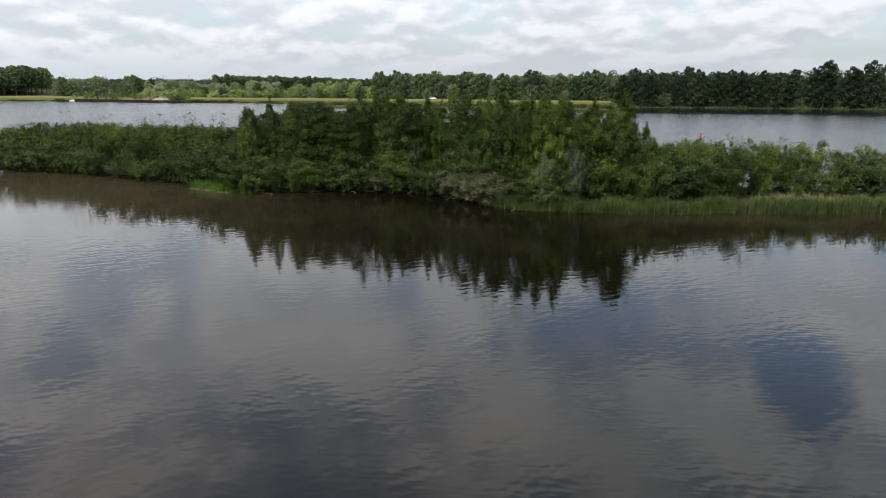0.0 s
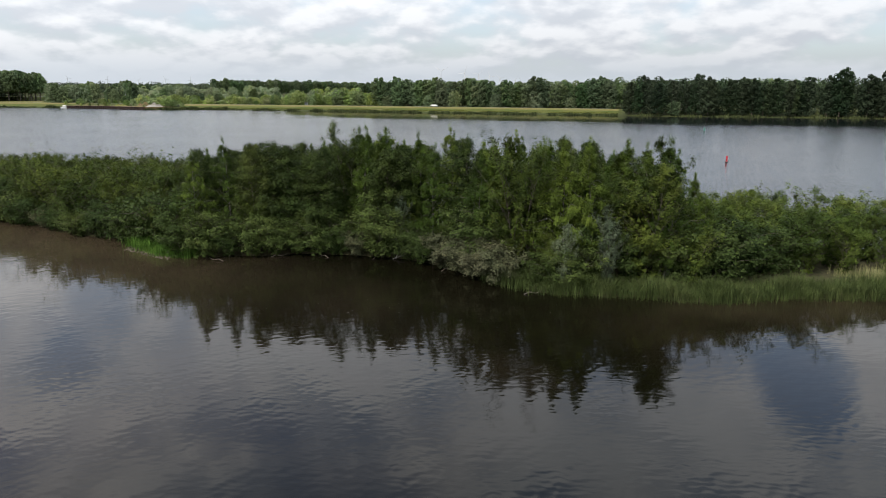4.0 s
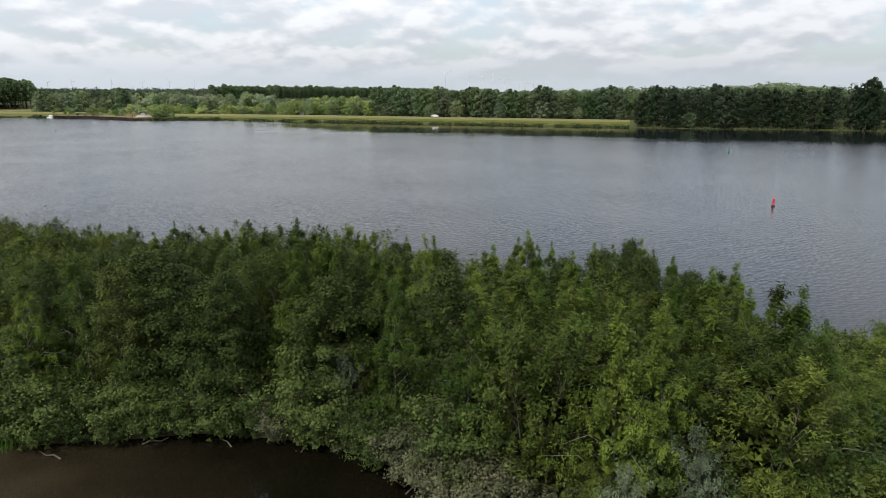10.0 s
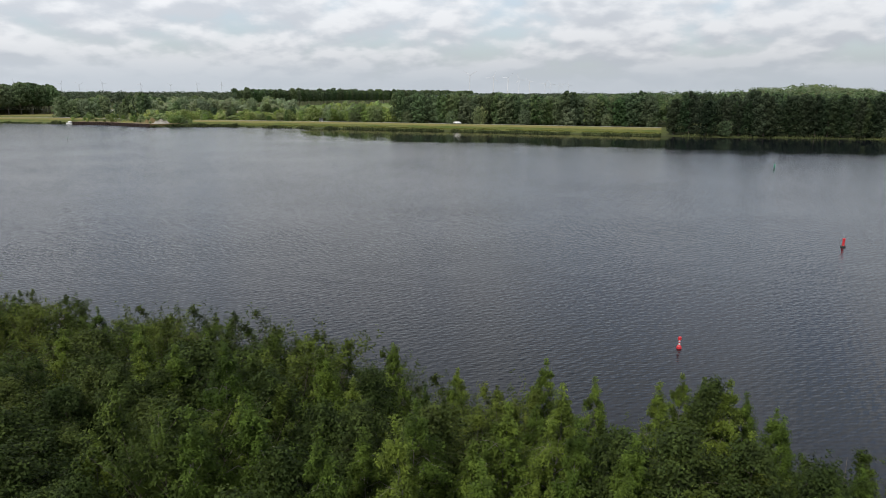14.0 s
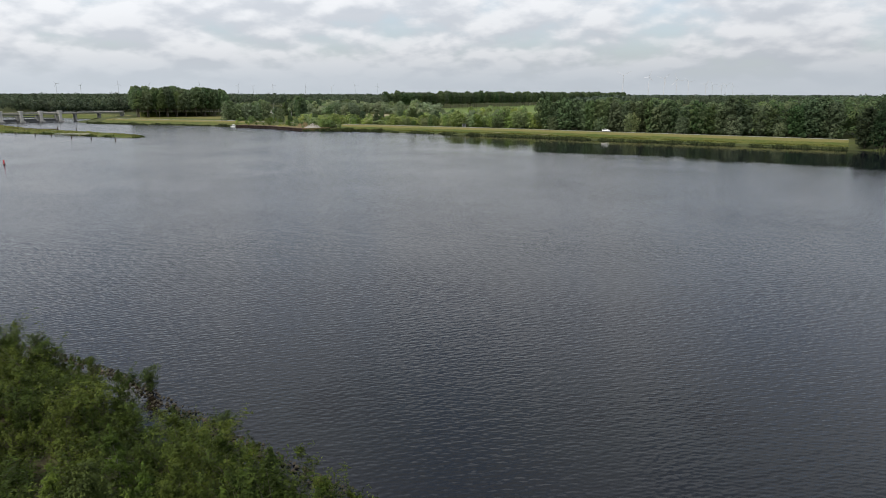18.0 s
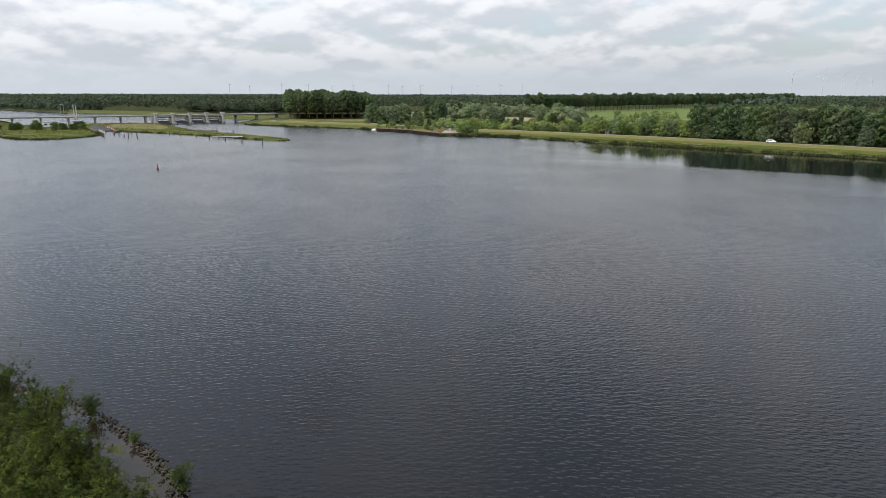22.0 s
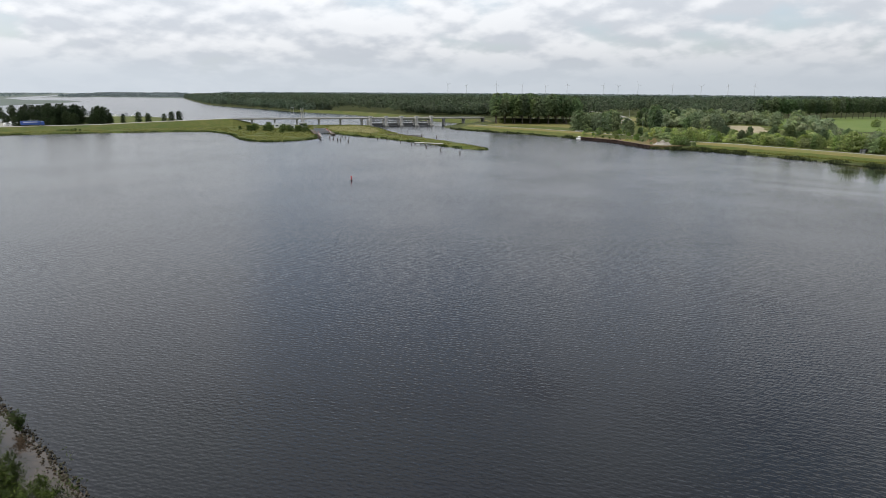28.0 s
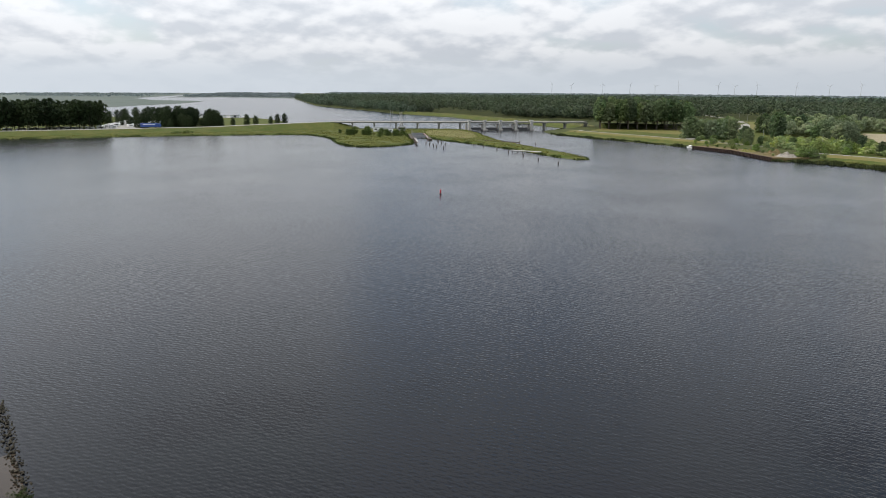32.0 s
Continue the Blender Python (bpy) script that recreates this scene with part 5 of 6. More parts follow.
stand("islet_shrub", [(-487 + 51 * t + j(-3, 3), 338 + 7 * t + j(-14, 17), j(0.42, 0.82)) for t in np.linspace(0, 1, 27)], ISLET, "dark green small tree on the lock islet", "tree", "small trees on the islet", base=1.2)
stand("dam_bush", [(-549 + j(-3, 3), 215 + 2.2 * k, j(0.2, 0.35)) for k in range(8)], ISLET, "low dark bush on the dam slope", "shrub", "bushes on the dam", base=1.0)


def shore_reeds(name, line, d0, d1, count, h, material, label, seed, w=0.35):
    """A fringe of uneven tufts: taller and denser in clumps."""
    g = np.random.default_rng(seed)
    a, b = inset(line, d0, False), inset(line, d1, False)
    i, t = g.integers(0, len(line) - 1, count), g.random(count)[:, None]
    f = g.random(count)[:, None]
    pts = (a[i] * (1 - f) + a[i + 1] * f) * (1 - t) + (b[i] * (1 - f) + b[i + 1] * f) * t
    lump = np.array([noise.noise((x * 0.13, y * 0.13, seed)) + 0.5 * noise.noise((x * 0.5, y * 0.5, seed)) for x, y in pts])
    keep = lump > -0.25
    v = blades(g, pts[keep], h, w, 0.3).reshape(-1, 8, 3)
    v[:, :, 2] *= (0.7 + 1.0 * np.clip(lump[keep], -0.4, 0.9))[:, None]
    return tagged(new(name, quad_mesh(name, v.reshape(-1, 3), material)), label, "reeds", kind="stuff")


shore_reeds("far_reeds", np.concatenate([OPEN_BANK]), -0.8, 3.8, 13000, 1.35, REED_FAR, "dull green reed fringe below the dyke", 51)
shore_reeds("quay_end_reeds", resample([(-150, 444.5), (-172, 448), (-188, 446), (-192, 444), (-201, 439.5)][::-1], 2), -0.6, 2.5, 2600, 1.7, REED_FAR, "dark weeds over the rubble bank beside the quay", 63)
shore_reeds("left_reeds", LEFT_BANK, -0.5, 3.0, 3500, 1.5, REED_FAR, "reed fringe below the dyke near the weir", 52)
shore_reeds("wood_reeds", BANK[(BANK[:, 0] > 96) & (BANK[:, 0] < 420)], -0.5, 4, 2500, 1.7, REED_FAR, "dull reeds at the foot of the shore wood", 53)
dam_edge = DAM[(DAM[:, 0] > -565) & (DAM[:, 1] > 100) & (DAM[:, 1] < 368) & (DAM[:, 0] < -370)]
shore_reeds("dam_reeds", dam_edge, -0.3, 2.4, 11000, 0.95, REED_MID, "reed fringe along the dam", 54)
shore_reeds("slope_grass", OPEN_BANK, 4.0, 21, 16000, 0.55, GRASS_BLADE, "uneven tufts of long grass on the dyke slope", 55, 0.5).location.z = 1.0
spit = DAM[(DAM[:, 0] > -505) & (DAM[:, 1] > 286) & (DAM[:, 1] < 440)]
shore_reeds("spit_reeds", spit, -0.5, 3.4, 12000, 0.95, REED_MID, "dark tufted reeds round the lock islet and the spit", 56, 0.45)
g = np.random.default_rng(58)
pts = np.concatenate([g.uniform((-510, 286), (-254, 445), (26000, 2)), g.uniform((-580, 100), (-505, 360), (9000, 2))])
pts = pts[inside([tuple(p) for p in inset(DAM, 2.5)], pts)]
tuft = np.array([noise.noise((x * 0.08, y * 0.08, 3)) for x, y in pts])
OCHRE = [(-488, 410), (-478, 434), (-440, 422), (-404, 400), (-394, 384), (-440, 381), (-462, 391)]
ripe = inside(OCHRE, pts)
v = blades(g, pts[ripe], 0.42, 0.7, 0.7)
v[:, 2] += 1.15
tagged(new("ripe_grass", quad_mesh("ripe_grass", v, REED_DRY)), "ripe straw-yellow grass at the root of the spit", "grass", kind="stuff")
tagged(new("ripe_meadow", mesh_of("ripe_meadow", [(x, y, 1.23) for x, y in OCHRE], [tuple(range(len(OCHRE)))], GRASS_DRY)), "ochre dry grass between lock and weir", "grass", kind="structure")
v = blades(g, pts[(tuft > -0.3) & ~ripe], 0.34, 0.9, 0.9)
v[:, 2] += 1.15
tagged(new("spit_grass", quad_mesh("spit_grass", v, GRASS_BLADE)), "uneven long grass on the dam, the islet and the spit", "grass", kind="stuff")
stand("sand_shrub", [(p[0] + j(-4, 4), p[1] + j(-4, 4), j(0.3, 0.75)) for p in resample([(-284, 696), (-250, 624), (-216, 566), (-188, 556), (-190, 612), (-236, 712)], 7)], LIGHTS, "light green shrub at the edge of the sand clearing", "shrub", "shrubs round the sand")
stand("quay_scrub", [(j(-292, -200), j(478, 506), j(0.25, 0.8)) for _ in range(26)], LIGHTS, "light green shrub in rough grass behind the quay", "shrub", "shrubs behind the quay")
stand("scrub_tree", [(j(-262, -125), j(490, 600), j(0.35, 0.7)) for _ in range(26)], DARKS, "dark small tree among light scrub", "tree", "small trees among the scrub")
stand("grey_willow", [(-262 + 9 * k + j(-4, 4), 668 + 3 * k + j(-6, 12), j(1.2, 1.5)) for k in range(6)], GREYS, "broad pale grey-green willow behind the sand clearing", group="willows behind the sand")
stand("dark_tree", [(-316 + 7 * k + j(-3, 3), 618 + 4 * k + j(-8, 8), j(0.8, 1.0)) for k in range(8)], DARKS, "dark round tree beside the road", group="trees by the road")


# ---- buoys and marks on the lake ----
def can_buoy(x, y, k, paint, label, group="buoys on the lake"):
    ob = thing("can_buoy", x, y, -0.25, label, "buoy", group)
    part("float", lathe(bmesh.new(), [(0.30 * k, 0), (0.36 * k, 0.12), (0.36 * k, 0.42), (0.24 * k, 0.52 * k)], 14), BLACK, ob, "black weathered float")
    part("body", lathe(bmesh.new(), [(0.235 * k, 0.50 * k), (0.235 * k, 0.56 * k), (0.17 * k, 0.64 * k), (0.165 * k, 1.28 * k)], 14), paint, ob)
    part("topmark", lathe(bmesh.new(), [(0.19 * k, 1.30 * k), (0.20 * k, 1.34 * k), (0.20 * k, 1.58 * k), (0.17 * k, 1.62 * k)], 14), paint, ob)
    bm = bmesh.new()
    bmesh.ops.create_cone(bm, cap_ends=True, segments=8, radius1=0.03, radius2=0.03, depth=0.2, matrix=pose(0, 0, 1.68 * k))
    part("lifting_eye", bm, STEEL_GREY, ob)
    return ob


can_buoy(53.4, 145.0, 0.92, RED, "red can-shaped buoy with a black float on the lake")
can_buoy(85.1, 243.3, 0.95, GREEN, "small green buoy with a black float on the lake")
can_buoy(-199.7, 233.3, 1.15, RED, "tall dull red buoy with a black float before the lock")
spar = thing("banded_buoy", 20.0, 105.7, -0.22, "red and white banded buoy with a ball float and can topmark", "buoy", "buoys on the lake")
part("float", lathe(bmesh.new(), [(0.10, 0), (0.20, 0.10), (0.25, 0.28), (0.23, 0.46), (0.14, 0.60), (0.07, 0.66)], 16), RED, spar, "round red float with a dark waterline")
part("waterline_band", lathe(bmesh.new(), [(0.22, 0.12), (0.250, 0.22), (0.256, 0.26), (0.23, 0.13)], 16), BLACK, spar, "black algae-stained band")
for z0, z1, mat in ((0.64, 0.84, WHITE), (0.84, 0.98, RED), (0.98, 1.14, WHITE)):
    part("pole_band", lathe(bmesh.new(), [(0.075, z0), (0.075, z1)], 12), mat, spar)
part("topmark", lathe(bmesh.new(), [(0.15, 1.14), (0.165, 1.16), (0.165, 1.42), (0.13, 1.46)], 14), RED, spar, "red can topmark")
spar.scale = (0.85, 0.85, 0.85)
mark = thing("channel_post", -180, 328, -0.5, "thin yellow-green channel post standing in the lake", "post", "buoys on the lake")
part("post", lathe(bmesh.new(), [(0.13, 0), (0.12, 1.1), (0.10, 1.4)], 10), ALGAE, mark)
part("cap", lathe(bmesh.new(), [(0.16, 1.4), (0.16, 1.6), (0.06, 1.7)], 10), GREEN, mark)


# ---- breakwater of loose stones ----
def stone_mesh(seed):
    g = np.random.default_rng(seed)
    bm = bmesh.new()
    bmesh.ops.create_icosphere(bm, subdivisions=1, radius=0.5)
    for v in bm.verts:
        v.co *= float(g.uniform(0.72, 1.12))
    for v in bm.verts:
        v.co.z *= 0.68
    me = bpy.data.meshes.new("stone")
    bm.to_mesh(me)
    bm.free()
    me.materials.append(STONE)
    return me


STONES = [stone_mesh(300 + i) for i in range(8)]
ROCK_LINE = [(-100, 107), (-86, 108.4), (-76, 109.3), (-70, 110), (-61, 110.8), (-53, 111.6), (-48, 111.2), (-44, 110.7), (-40, 109.8), (-36, 108.5), (-31, 106.3), (-27, 105), (-23, 103.3), (-19, 102), (-12, 99.5)]
water_line = resample(ROCK_LINE, 0.22)
breakwater = thing("breakwater", -45, 111, 0, "low breakwater of loose brown-grey stones along the island", "breakwater")
side = inset(water_line, 1.0, False) - water_line
near = [i for i, p in enumerate(water_line) if -62 < p[0] < -18]
count = 0
rest_v, rest_f = [], []
for i, p in enumerate(water_line):
    for lane in (-0.5, -0.2, 0.15, 0.45):
        if rng.random() < 0.25:
            continue
        q = p + side[i] * (lane + rng.uniform(-0.22, 0.22)) + rng.uniform(-0.15, 0.15, 2)
        size = float(rng.uniform(0.18, 0.40) if abs(lane) < 0.3 else rng.uniform(0.12, 0.30))
        z = 0.10 if abs(lane) < 0.3 else 0.02
        m = Matrix.LocRotScale((q[0], q[1], z), Euler(tuple(float(a) for a in rng.uniform(0, 6.28, 3) * (0.08, 0.08, 1))), (size, size * float(rng.uniform(0.7, 1.1)), size * 0.9))
        if -52 < p[0] < -24 and count < 300 and rng.random() < 0.8:
            st = child("stone", STONES[int(rng.integers(8))], breakwater)
            st.matrix_basis = breakwater.matrix_basis.inverted() @ m
            count += 1
        else:
            me = STONES[int(rng.integers(8))]
            base = len(rest_v)
            rest_v += [m @ v.co - Vector((-45, 111, 0)) for v in me.vertices]
            rest_f += [tuple(base + k for k in f.vertices) for f in me.polygons]
tagged(child("stone_rest", mesh_of("stone_rest", rest_v, rest_f, STONE), breakwater), kind="stuff")

# pebbles of the small point, driftwood and a leaning dead trunk on the pond's edge
g = np.random.default_rng(77)
pv, pf = [], []
for k in range(420):
    t = g.random()
    c = np.array((-26.8 + 5.2 * t, 72.4 - 3.2 * t - g.random() ** 2 * 1.5 + 0.3))
    s = float(g.uniform(0.08, 0.24))
    me = STONES[k % 8]
    m = Matrix.LocRotScale((c[0], c[1], 0.0), Euler((0, 0, float(g.uniform(0, 6)))), (s, s, s * 0.7))
    base = len(pv)
    pv += [m @ v.co for v in me.vertices]
    pf += [tuple(base + i for i in f.vertices) for f in me.polygons]
tagged(new("pebbles", mesh_of("pebbles", pv, pf, PEBBLE)), "pale pebbles and shells on a small muddy point", "pebbles", kind="stuff")


def dead_wood(name, pts, radius, material, label):
    n = len(pts) - 1
    V, F = tubes([[(np.array(p, float), radius * (1 - 0.6 * k / n)) for k, p in enumerate(pts)]], 7)
    return tagged(new(name, mesh_of(name, V, F, material, True)), label, "dead wood")


dead_wood("dead_trunk", [(-3.4, 69.2, 0.0), (-2.9, 70.3, 1.0), (-2.5, 71.2, 2.2), (-2.3, 71.8, 3.4)], 0.075, BARK_BIRCH, "pale leaning dead trunk in a gap of the thicket")
dead_wood("dead_trunk", [(-3.6, 69.0, 0.05), (-2.0, 69.6, 0.55), (-0.4, 69.7, 1.25)], 0.06, BARK_BIRCH, "pale fallen stem lying over the bank")
for x, y, a in ((-13.6, 69.4, 0.3), (-5.2, 68.9, 1.2), (-8.9, 69.3, 2.4), (0.4, 65.6, 0.8), (-17.0, 67.9, 2.9), (6.1, 60.2, 0.2)):
    d = np.array((math.cos(a), math.sin(a)))
    dead_wood("driftwood", [(x, y, 0.0), (x + d[0] * 0.4, y + d[1] * 0.4, 0.16), (x + d[0] * 0.9, y + d[1] * 0.9, 0.05), (x + d[0] * 1.3, y + d[1] * 1.3, 0.22)], 0.045, BARK, "twisted grey driftwood at the pond's edge")
def algae_patch(x, y, rx, ry):
    angles = [2 * math.pi * i / 26 for i in range(26)]
    rim = [(x + rx * (1 + 0.35 * math.sin(3 * a + x) + 0.2 * math.sin(7 * a)) * math.cos(a), y + ry * (1 + 0.4 * math.cos(5 * a)) * math.sin(a)) for a in angles]
    return tagged(new("floating_algae", mesh_of("floating_algae", [(px, py, 0.012) for px, py in rim], [tuple(range(26))], ALGAE)), "yellow-green patch of floating algae behind the stones", "algae", kind="structure")


algae_patch(-42.3, 108.7, 0.95, 0.5)
algae_patch(-37.0, 107.1, 0.6, 0.35)
algae_patch(-35.6, 106.8, 0.55, 0.3)
# pale fluff drifting on the pond
g = np.random.default_rng(91)
spots = np.concatenate([g.normal((-23, 64), (3.5, 1.8), (9, 2)), g.normal((-6.5, 55), (3.0, 2.6), (20, 2)), g.normal((3, 57), (4.0, 1.6), (7, 2))])
flakes = []
for x, y in spots:
    w, h, a = g.uniform(0.015, 0.04), g.uniform(0.012, 0.03), g.uniform(0, 3)
    d, e = np.array((math.cos(a), math.sin(a), 0)) * w, np.array((-math.sin(a), math.cos(a), 0)) * h
    c = np.array((x, y, 0.014))
    flakes += [c - d, c - e + (0, 0, 0.01), c + d, c + e + (0, 0, 0.01)]
tagged(new("floating_fluff", quad_mesh("floating_fluff", np.array(flakes), CONCRETE_WHITE)), "small white flakes of fluff drifting on the pond", "fluff", kind="stuff")


# ---- quay, boat and works on the far bank ----
qline = [np.array(p) for p in QUAY_LINE]
quay = thing("sheet_pile_quay", qline[0][0], qline[0][1], 0, "rusty brown sheet pile quay wall on the far bank", "quay")
for qa, qb in zip(qline, qline[1:]):
    length = float(np.linalg.norm(qb - qa))
    qd = (qb - qa) / length
    qn = np.array((qd[1], -qd[0]))                   # inland
    panels = int(length / 1.5)
    for k in range(panels):
        bm = bmesh.new()
        rim = []
        for i in range(5):
            o = 0.2 if i in (1, 2, 3) else -0.2
            rim.append(qa - qline[0] + qd * length * (k + i / 4) / panels - qn * (0.4 + o))
        lo = [bm.verts.new((p[0], p[1], -0.8)) for p in rim]
        hi = [bm.verts.new((p[0], p[1], 1.65 + 0.1 * math.sin(k * 1.3))) for p in rim]
        for i in range(4):
            bm.faces.new((lo[i], lo[i + 1], hi[i + 1], hi[i]))
        bmesh.ops.solidify(bm, geom=bm.faces[:], thickness=0.06)
        part("steel_panel", bm, STEEL_DARK, quay)
    mid = (qa + qb) / 2 - qline[0] - qn * 0.3
    part("capping_beam", box(bmesh.new(), mid[0], mid[1], 1.62, length, 0.7, 0.22, 0.04, math.degrees(math.atan2(qd[1], qd[0]))), STEEL_DARK, quay, "dark rusty capping beam")
apron = [(-192, 447), (-201, 440.2), (-236.8, 461.2), (-267.5, 467.2), (-264, 478), (-232, 474), (-204, 460), (-188, 462)]
bm = bmesh.new()
prism(bm, apron, 0.2, 1.75)
bmesh.ops.recalc_face_normals(bm, faces=bm.faces)
me = bpy.data.meshes.new("quay_ground")
bm.to_mesh(me); bm.free(); me.materials.append(QUAY_SOIL)
tagged(new("quay_ground", me), "reddish brown soil and weeds on the quay", "ground", kind="structure")


def heap(name, x, y, z, r, h, material, label, seed):
    g = np.random.default_rng(seed)
    bm = bmesh.new()
    bmesh.ops.create_grid(bm, x_segments=14, y_segments=14, size=r)
    for v in bm.verts:
        d = v.co.xy.length / r
        v.co.z = h * max(0.0, math.cos(min(1.0, d) * math.pi / 2)) * (0.65 + 0.9 * noise.noise(v.co * (4.0 / r) + Vector((seed, 0, 0)))) - 0.1
    me = bpy.data.meshes.new(name)
    bm.to_mesh(me); bm.free(); me.materials.append(material)
    ob = new(name, me)
    ob.location = (x, y, z)
    return tagged(ob, label, "heap")


heap("concrete_mound", -200, 451, 1.7, 5.6, 2.6, RUBBLE, "pale heap of concrete rubble at the end of the quay", 3)
heap("soil_mound", -209, 455, 1.7, 5.2, 3.0, QUAY_SOIL, "reddish brown soil heap on the quay", 5)
heap("sand_heap", -196, 464, 1.9, 3.5, 0.6, SAND, "low spread of pale sand beside the quay road", 8)
heap("soil_mound", -228, 462, 1.7, 5.0, 1.5, GRASS_DRY, "overgrown brown soil heap on the quay", 11)


def work_boat(x, y, rz, label):
    ob = thing("work_boat", x, y, -0.15, label, "boat", rz=rz)
    bm = bmesh.new()
    rows = []
    for s, w, z in ((-3.0, 0.85, 0.75), (-1.0, 1.05, 0.72), (1.2, 1.0, 0.8), (2.6, 0.45, 0.95), (3.1, 0.04, 1.02)):
        rows.append([bm.verts.new((s, -w, z)), bm.verts.new((s * 0.94, -w * 0.6, 0)), bm.verts.new((s * 0.94, w * 0.6, 0)), bm.verts.new((s, w, z))])
    for a, b in zip(rows, rows[1:]):
        for i in range(3):
            bm.faces.new((a[i], b[i], b[i + 1], a[i + 1]))
        bm.faces.new((a[3], b[3], b[0], a[0]))
    bm.faces.new(rows[0])
    bmesh.ops.recalc_face_normals(bm, faces=bm.faces)
    part("hull", bm, WHITE, ob)
    part("cabin", box(bmesh.new(), -0.4, 0, 0.72, 2.2, 1.4, 1.25, 0.12), WHITE, ob)
    part("window", box(bmesh.new(), -0.4, 0, 1.35, 2.24, 1.43, 0.38, 0.03), GLASS, ob, "dark cabin window band")
    part("mast", lathe(bmesh.new(), [(0.04, 1.9), (0.03, 3.4)], 6, -0.9), STEEL_GREY, ob)
    return ob


work_boat(-271, 468, 165, "small white work boat moored at the quay's end")


def car(x, y, z, rz, paint, label, group=""):
    ob = thing("car", x, y, z, label, "car", group, rz)
    part("body", profile_box(bmesh.new(), [(-2.1, 0.35), (2.1, 0.35), (2.15, 0.7), (1.2, 0.92), (0.6, 1.42), (-1.5, 1.45), (-2.05, 0.95)], 0.86), paint, ob)
    for s in (-1, 1):
        bm = bmesh.new()
        bm.faces.new([bm.verts.new((a, s * 0.868, u)) for a, u in ((-1.75, 0.98), (0.95, 0.98), (0.5, 1.34), (-1.4, 1.36))])
        part("side_window", bm, GLASS, ob)
    for a in (-1.35, 1.35):
        for s in (-0.78, 0.78):
            bm = bmesh.new()
            bmesh.ops.create_cone(bm, cap_ends=True, segments=14, radius1=0.32, radius2=0.32, depth=0.2, matrix=pose(a, s, 0.32, 90))
            part("wheel", bm, BLACK, ob)
    return ob


road_mid = inset(OPEN_BANK, 23.7, False)
ci = int(np.argmin(np.abs(road_mid[:, 0] + 17)))
ct = road_mid[ci + 1] - road_mid[ci]
car(road_mid[ci][0], road_mid[ci][1], 3.09, math.degrees(math.atan2(ct[1], ct[0])), WHITE, "white car parked on the dyke road")
def street_lamp(x, y, z, rz):
    ob = thing("street_lamp", x, y, z, "tall pale grey street lamp with a curved arm", "street lamp", "street lamps by the road", rz)
    part("pole", lathe(bmesh.new(), [(0.13, 0), (0.10, 4), (0.07, 8.2)], 8), STEEL_GREY, ob)
    V, F = tubes([[(np.array((0, 0, 8.1)), 0.06), (np.array((0.5, 0, 8.7)), 0.055), (np.array((1.4, 0, 8.9)), 0.05)]], 6)
    child("arm", mesh_of("lamp_arm", V, F, STEEL_GREY, True), ob)
    part("lamp_head", box(bmesh.new(), 1.8, 0, 8.82, 0.9, 0.3, 0.16, 0.04), STEEL_GREY, ob)
    return ob


lamp = street_lamp(-202, 490, 2.4, -60)
for x, y, rz in ((-248, 509, -70), (-300, 545, -60), (-352, 672, 20), (-385, 735, 40), (-422, 772, 45), (-462, 820, 45)):
    copy_thing(lamp, pose(x, y, 2.4, 0, 0, rz))
shelter = thing("info_shelter", -102, 465, 2.95, "small grey shelter with a dark roof on the dyke", "shelter", rz=-15)
part("back_panel", box(bmesh.new(), 0, 0.5, 0, 2.0, 0.12, 1.9, 0.02), STEEL_GREY, shelter)
for s in (-0.95, 0.95):
    part("side_panel", box(bmesh.new(), s, 0, 0, 0.1, 1.1, 1.9, 0.02), STEEL_GREY, shelter)
part("roof", box(bmesh.new(), 0, 0, 1.9, 2.5, 1.6, 0.16, 0.03), BLACK, shelter, "dark flat roof")
strip("sand_track", resample([(-109, 461), (-100, 456), (-90, 448), (-78, 442), (-60, 436.5), (-38, 431)], 4), 1.6, [3.12, 3.12, 3.0, 2.75, 2.4, 2.1, 1.8, 1.6, 1.5, 1.45, 1.4, 1.35, 1.3, 1.3, 1.3, 1.3, 1.3, 1.3, 1.3, 1.3, 1.3, 1.3][:len(resample([(-109, 461), (-100, 456), (-90, 448), (-78, 442), (-60, 436.5), (-38, 431)], 4))], SAND, "worn sandy track down the dyke slope", "track")
strip("quay_road", resample([(-160, 473), (-185, 472), (-203, 470), (-235, 487), (-262, 494)], 5), 4.0, 2.95, ASPHALT, "pale grey road behind the quay", "road")
LOOP = [(-590, 930), (-500, 850), (-436, 782), (-392, 722), (-366, 680), (-357, 655), (-352, 635), (-340, 600), (-325, 560), (-300, 508)]
strip("bend_road", resample(LOOP, 15), 7.0, 2.6, ASPHALT, "curving grey road through mown verges", "road")
strip("bend_road", resample([(-392, 722), (-378, 690), (-372, 660), (-385, 640), (-420, 640)], 8), 6.0, 2.66, ASPHALT, "slip road joining the bend", "road")

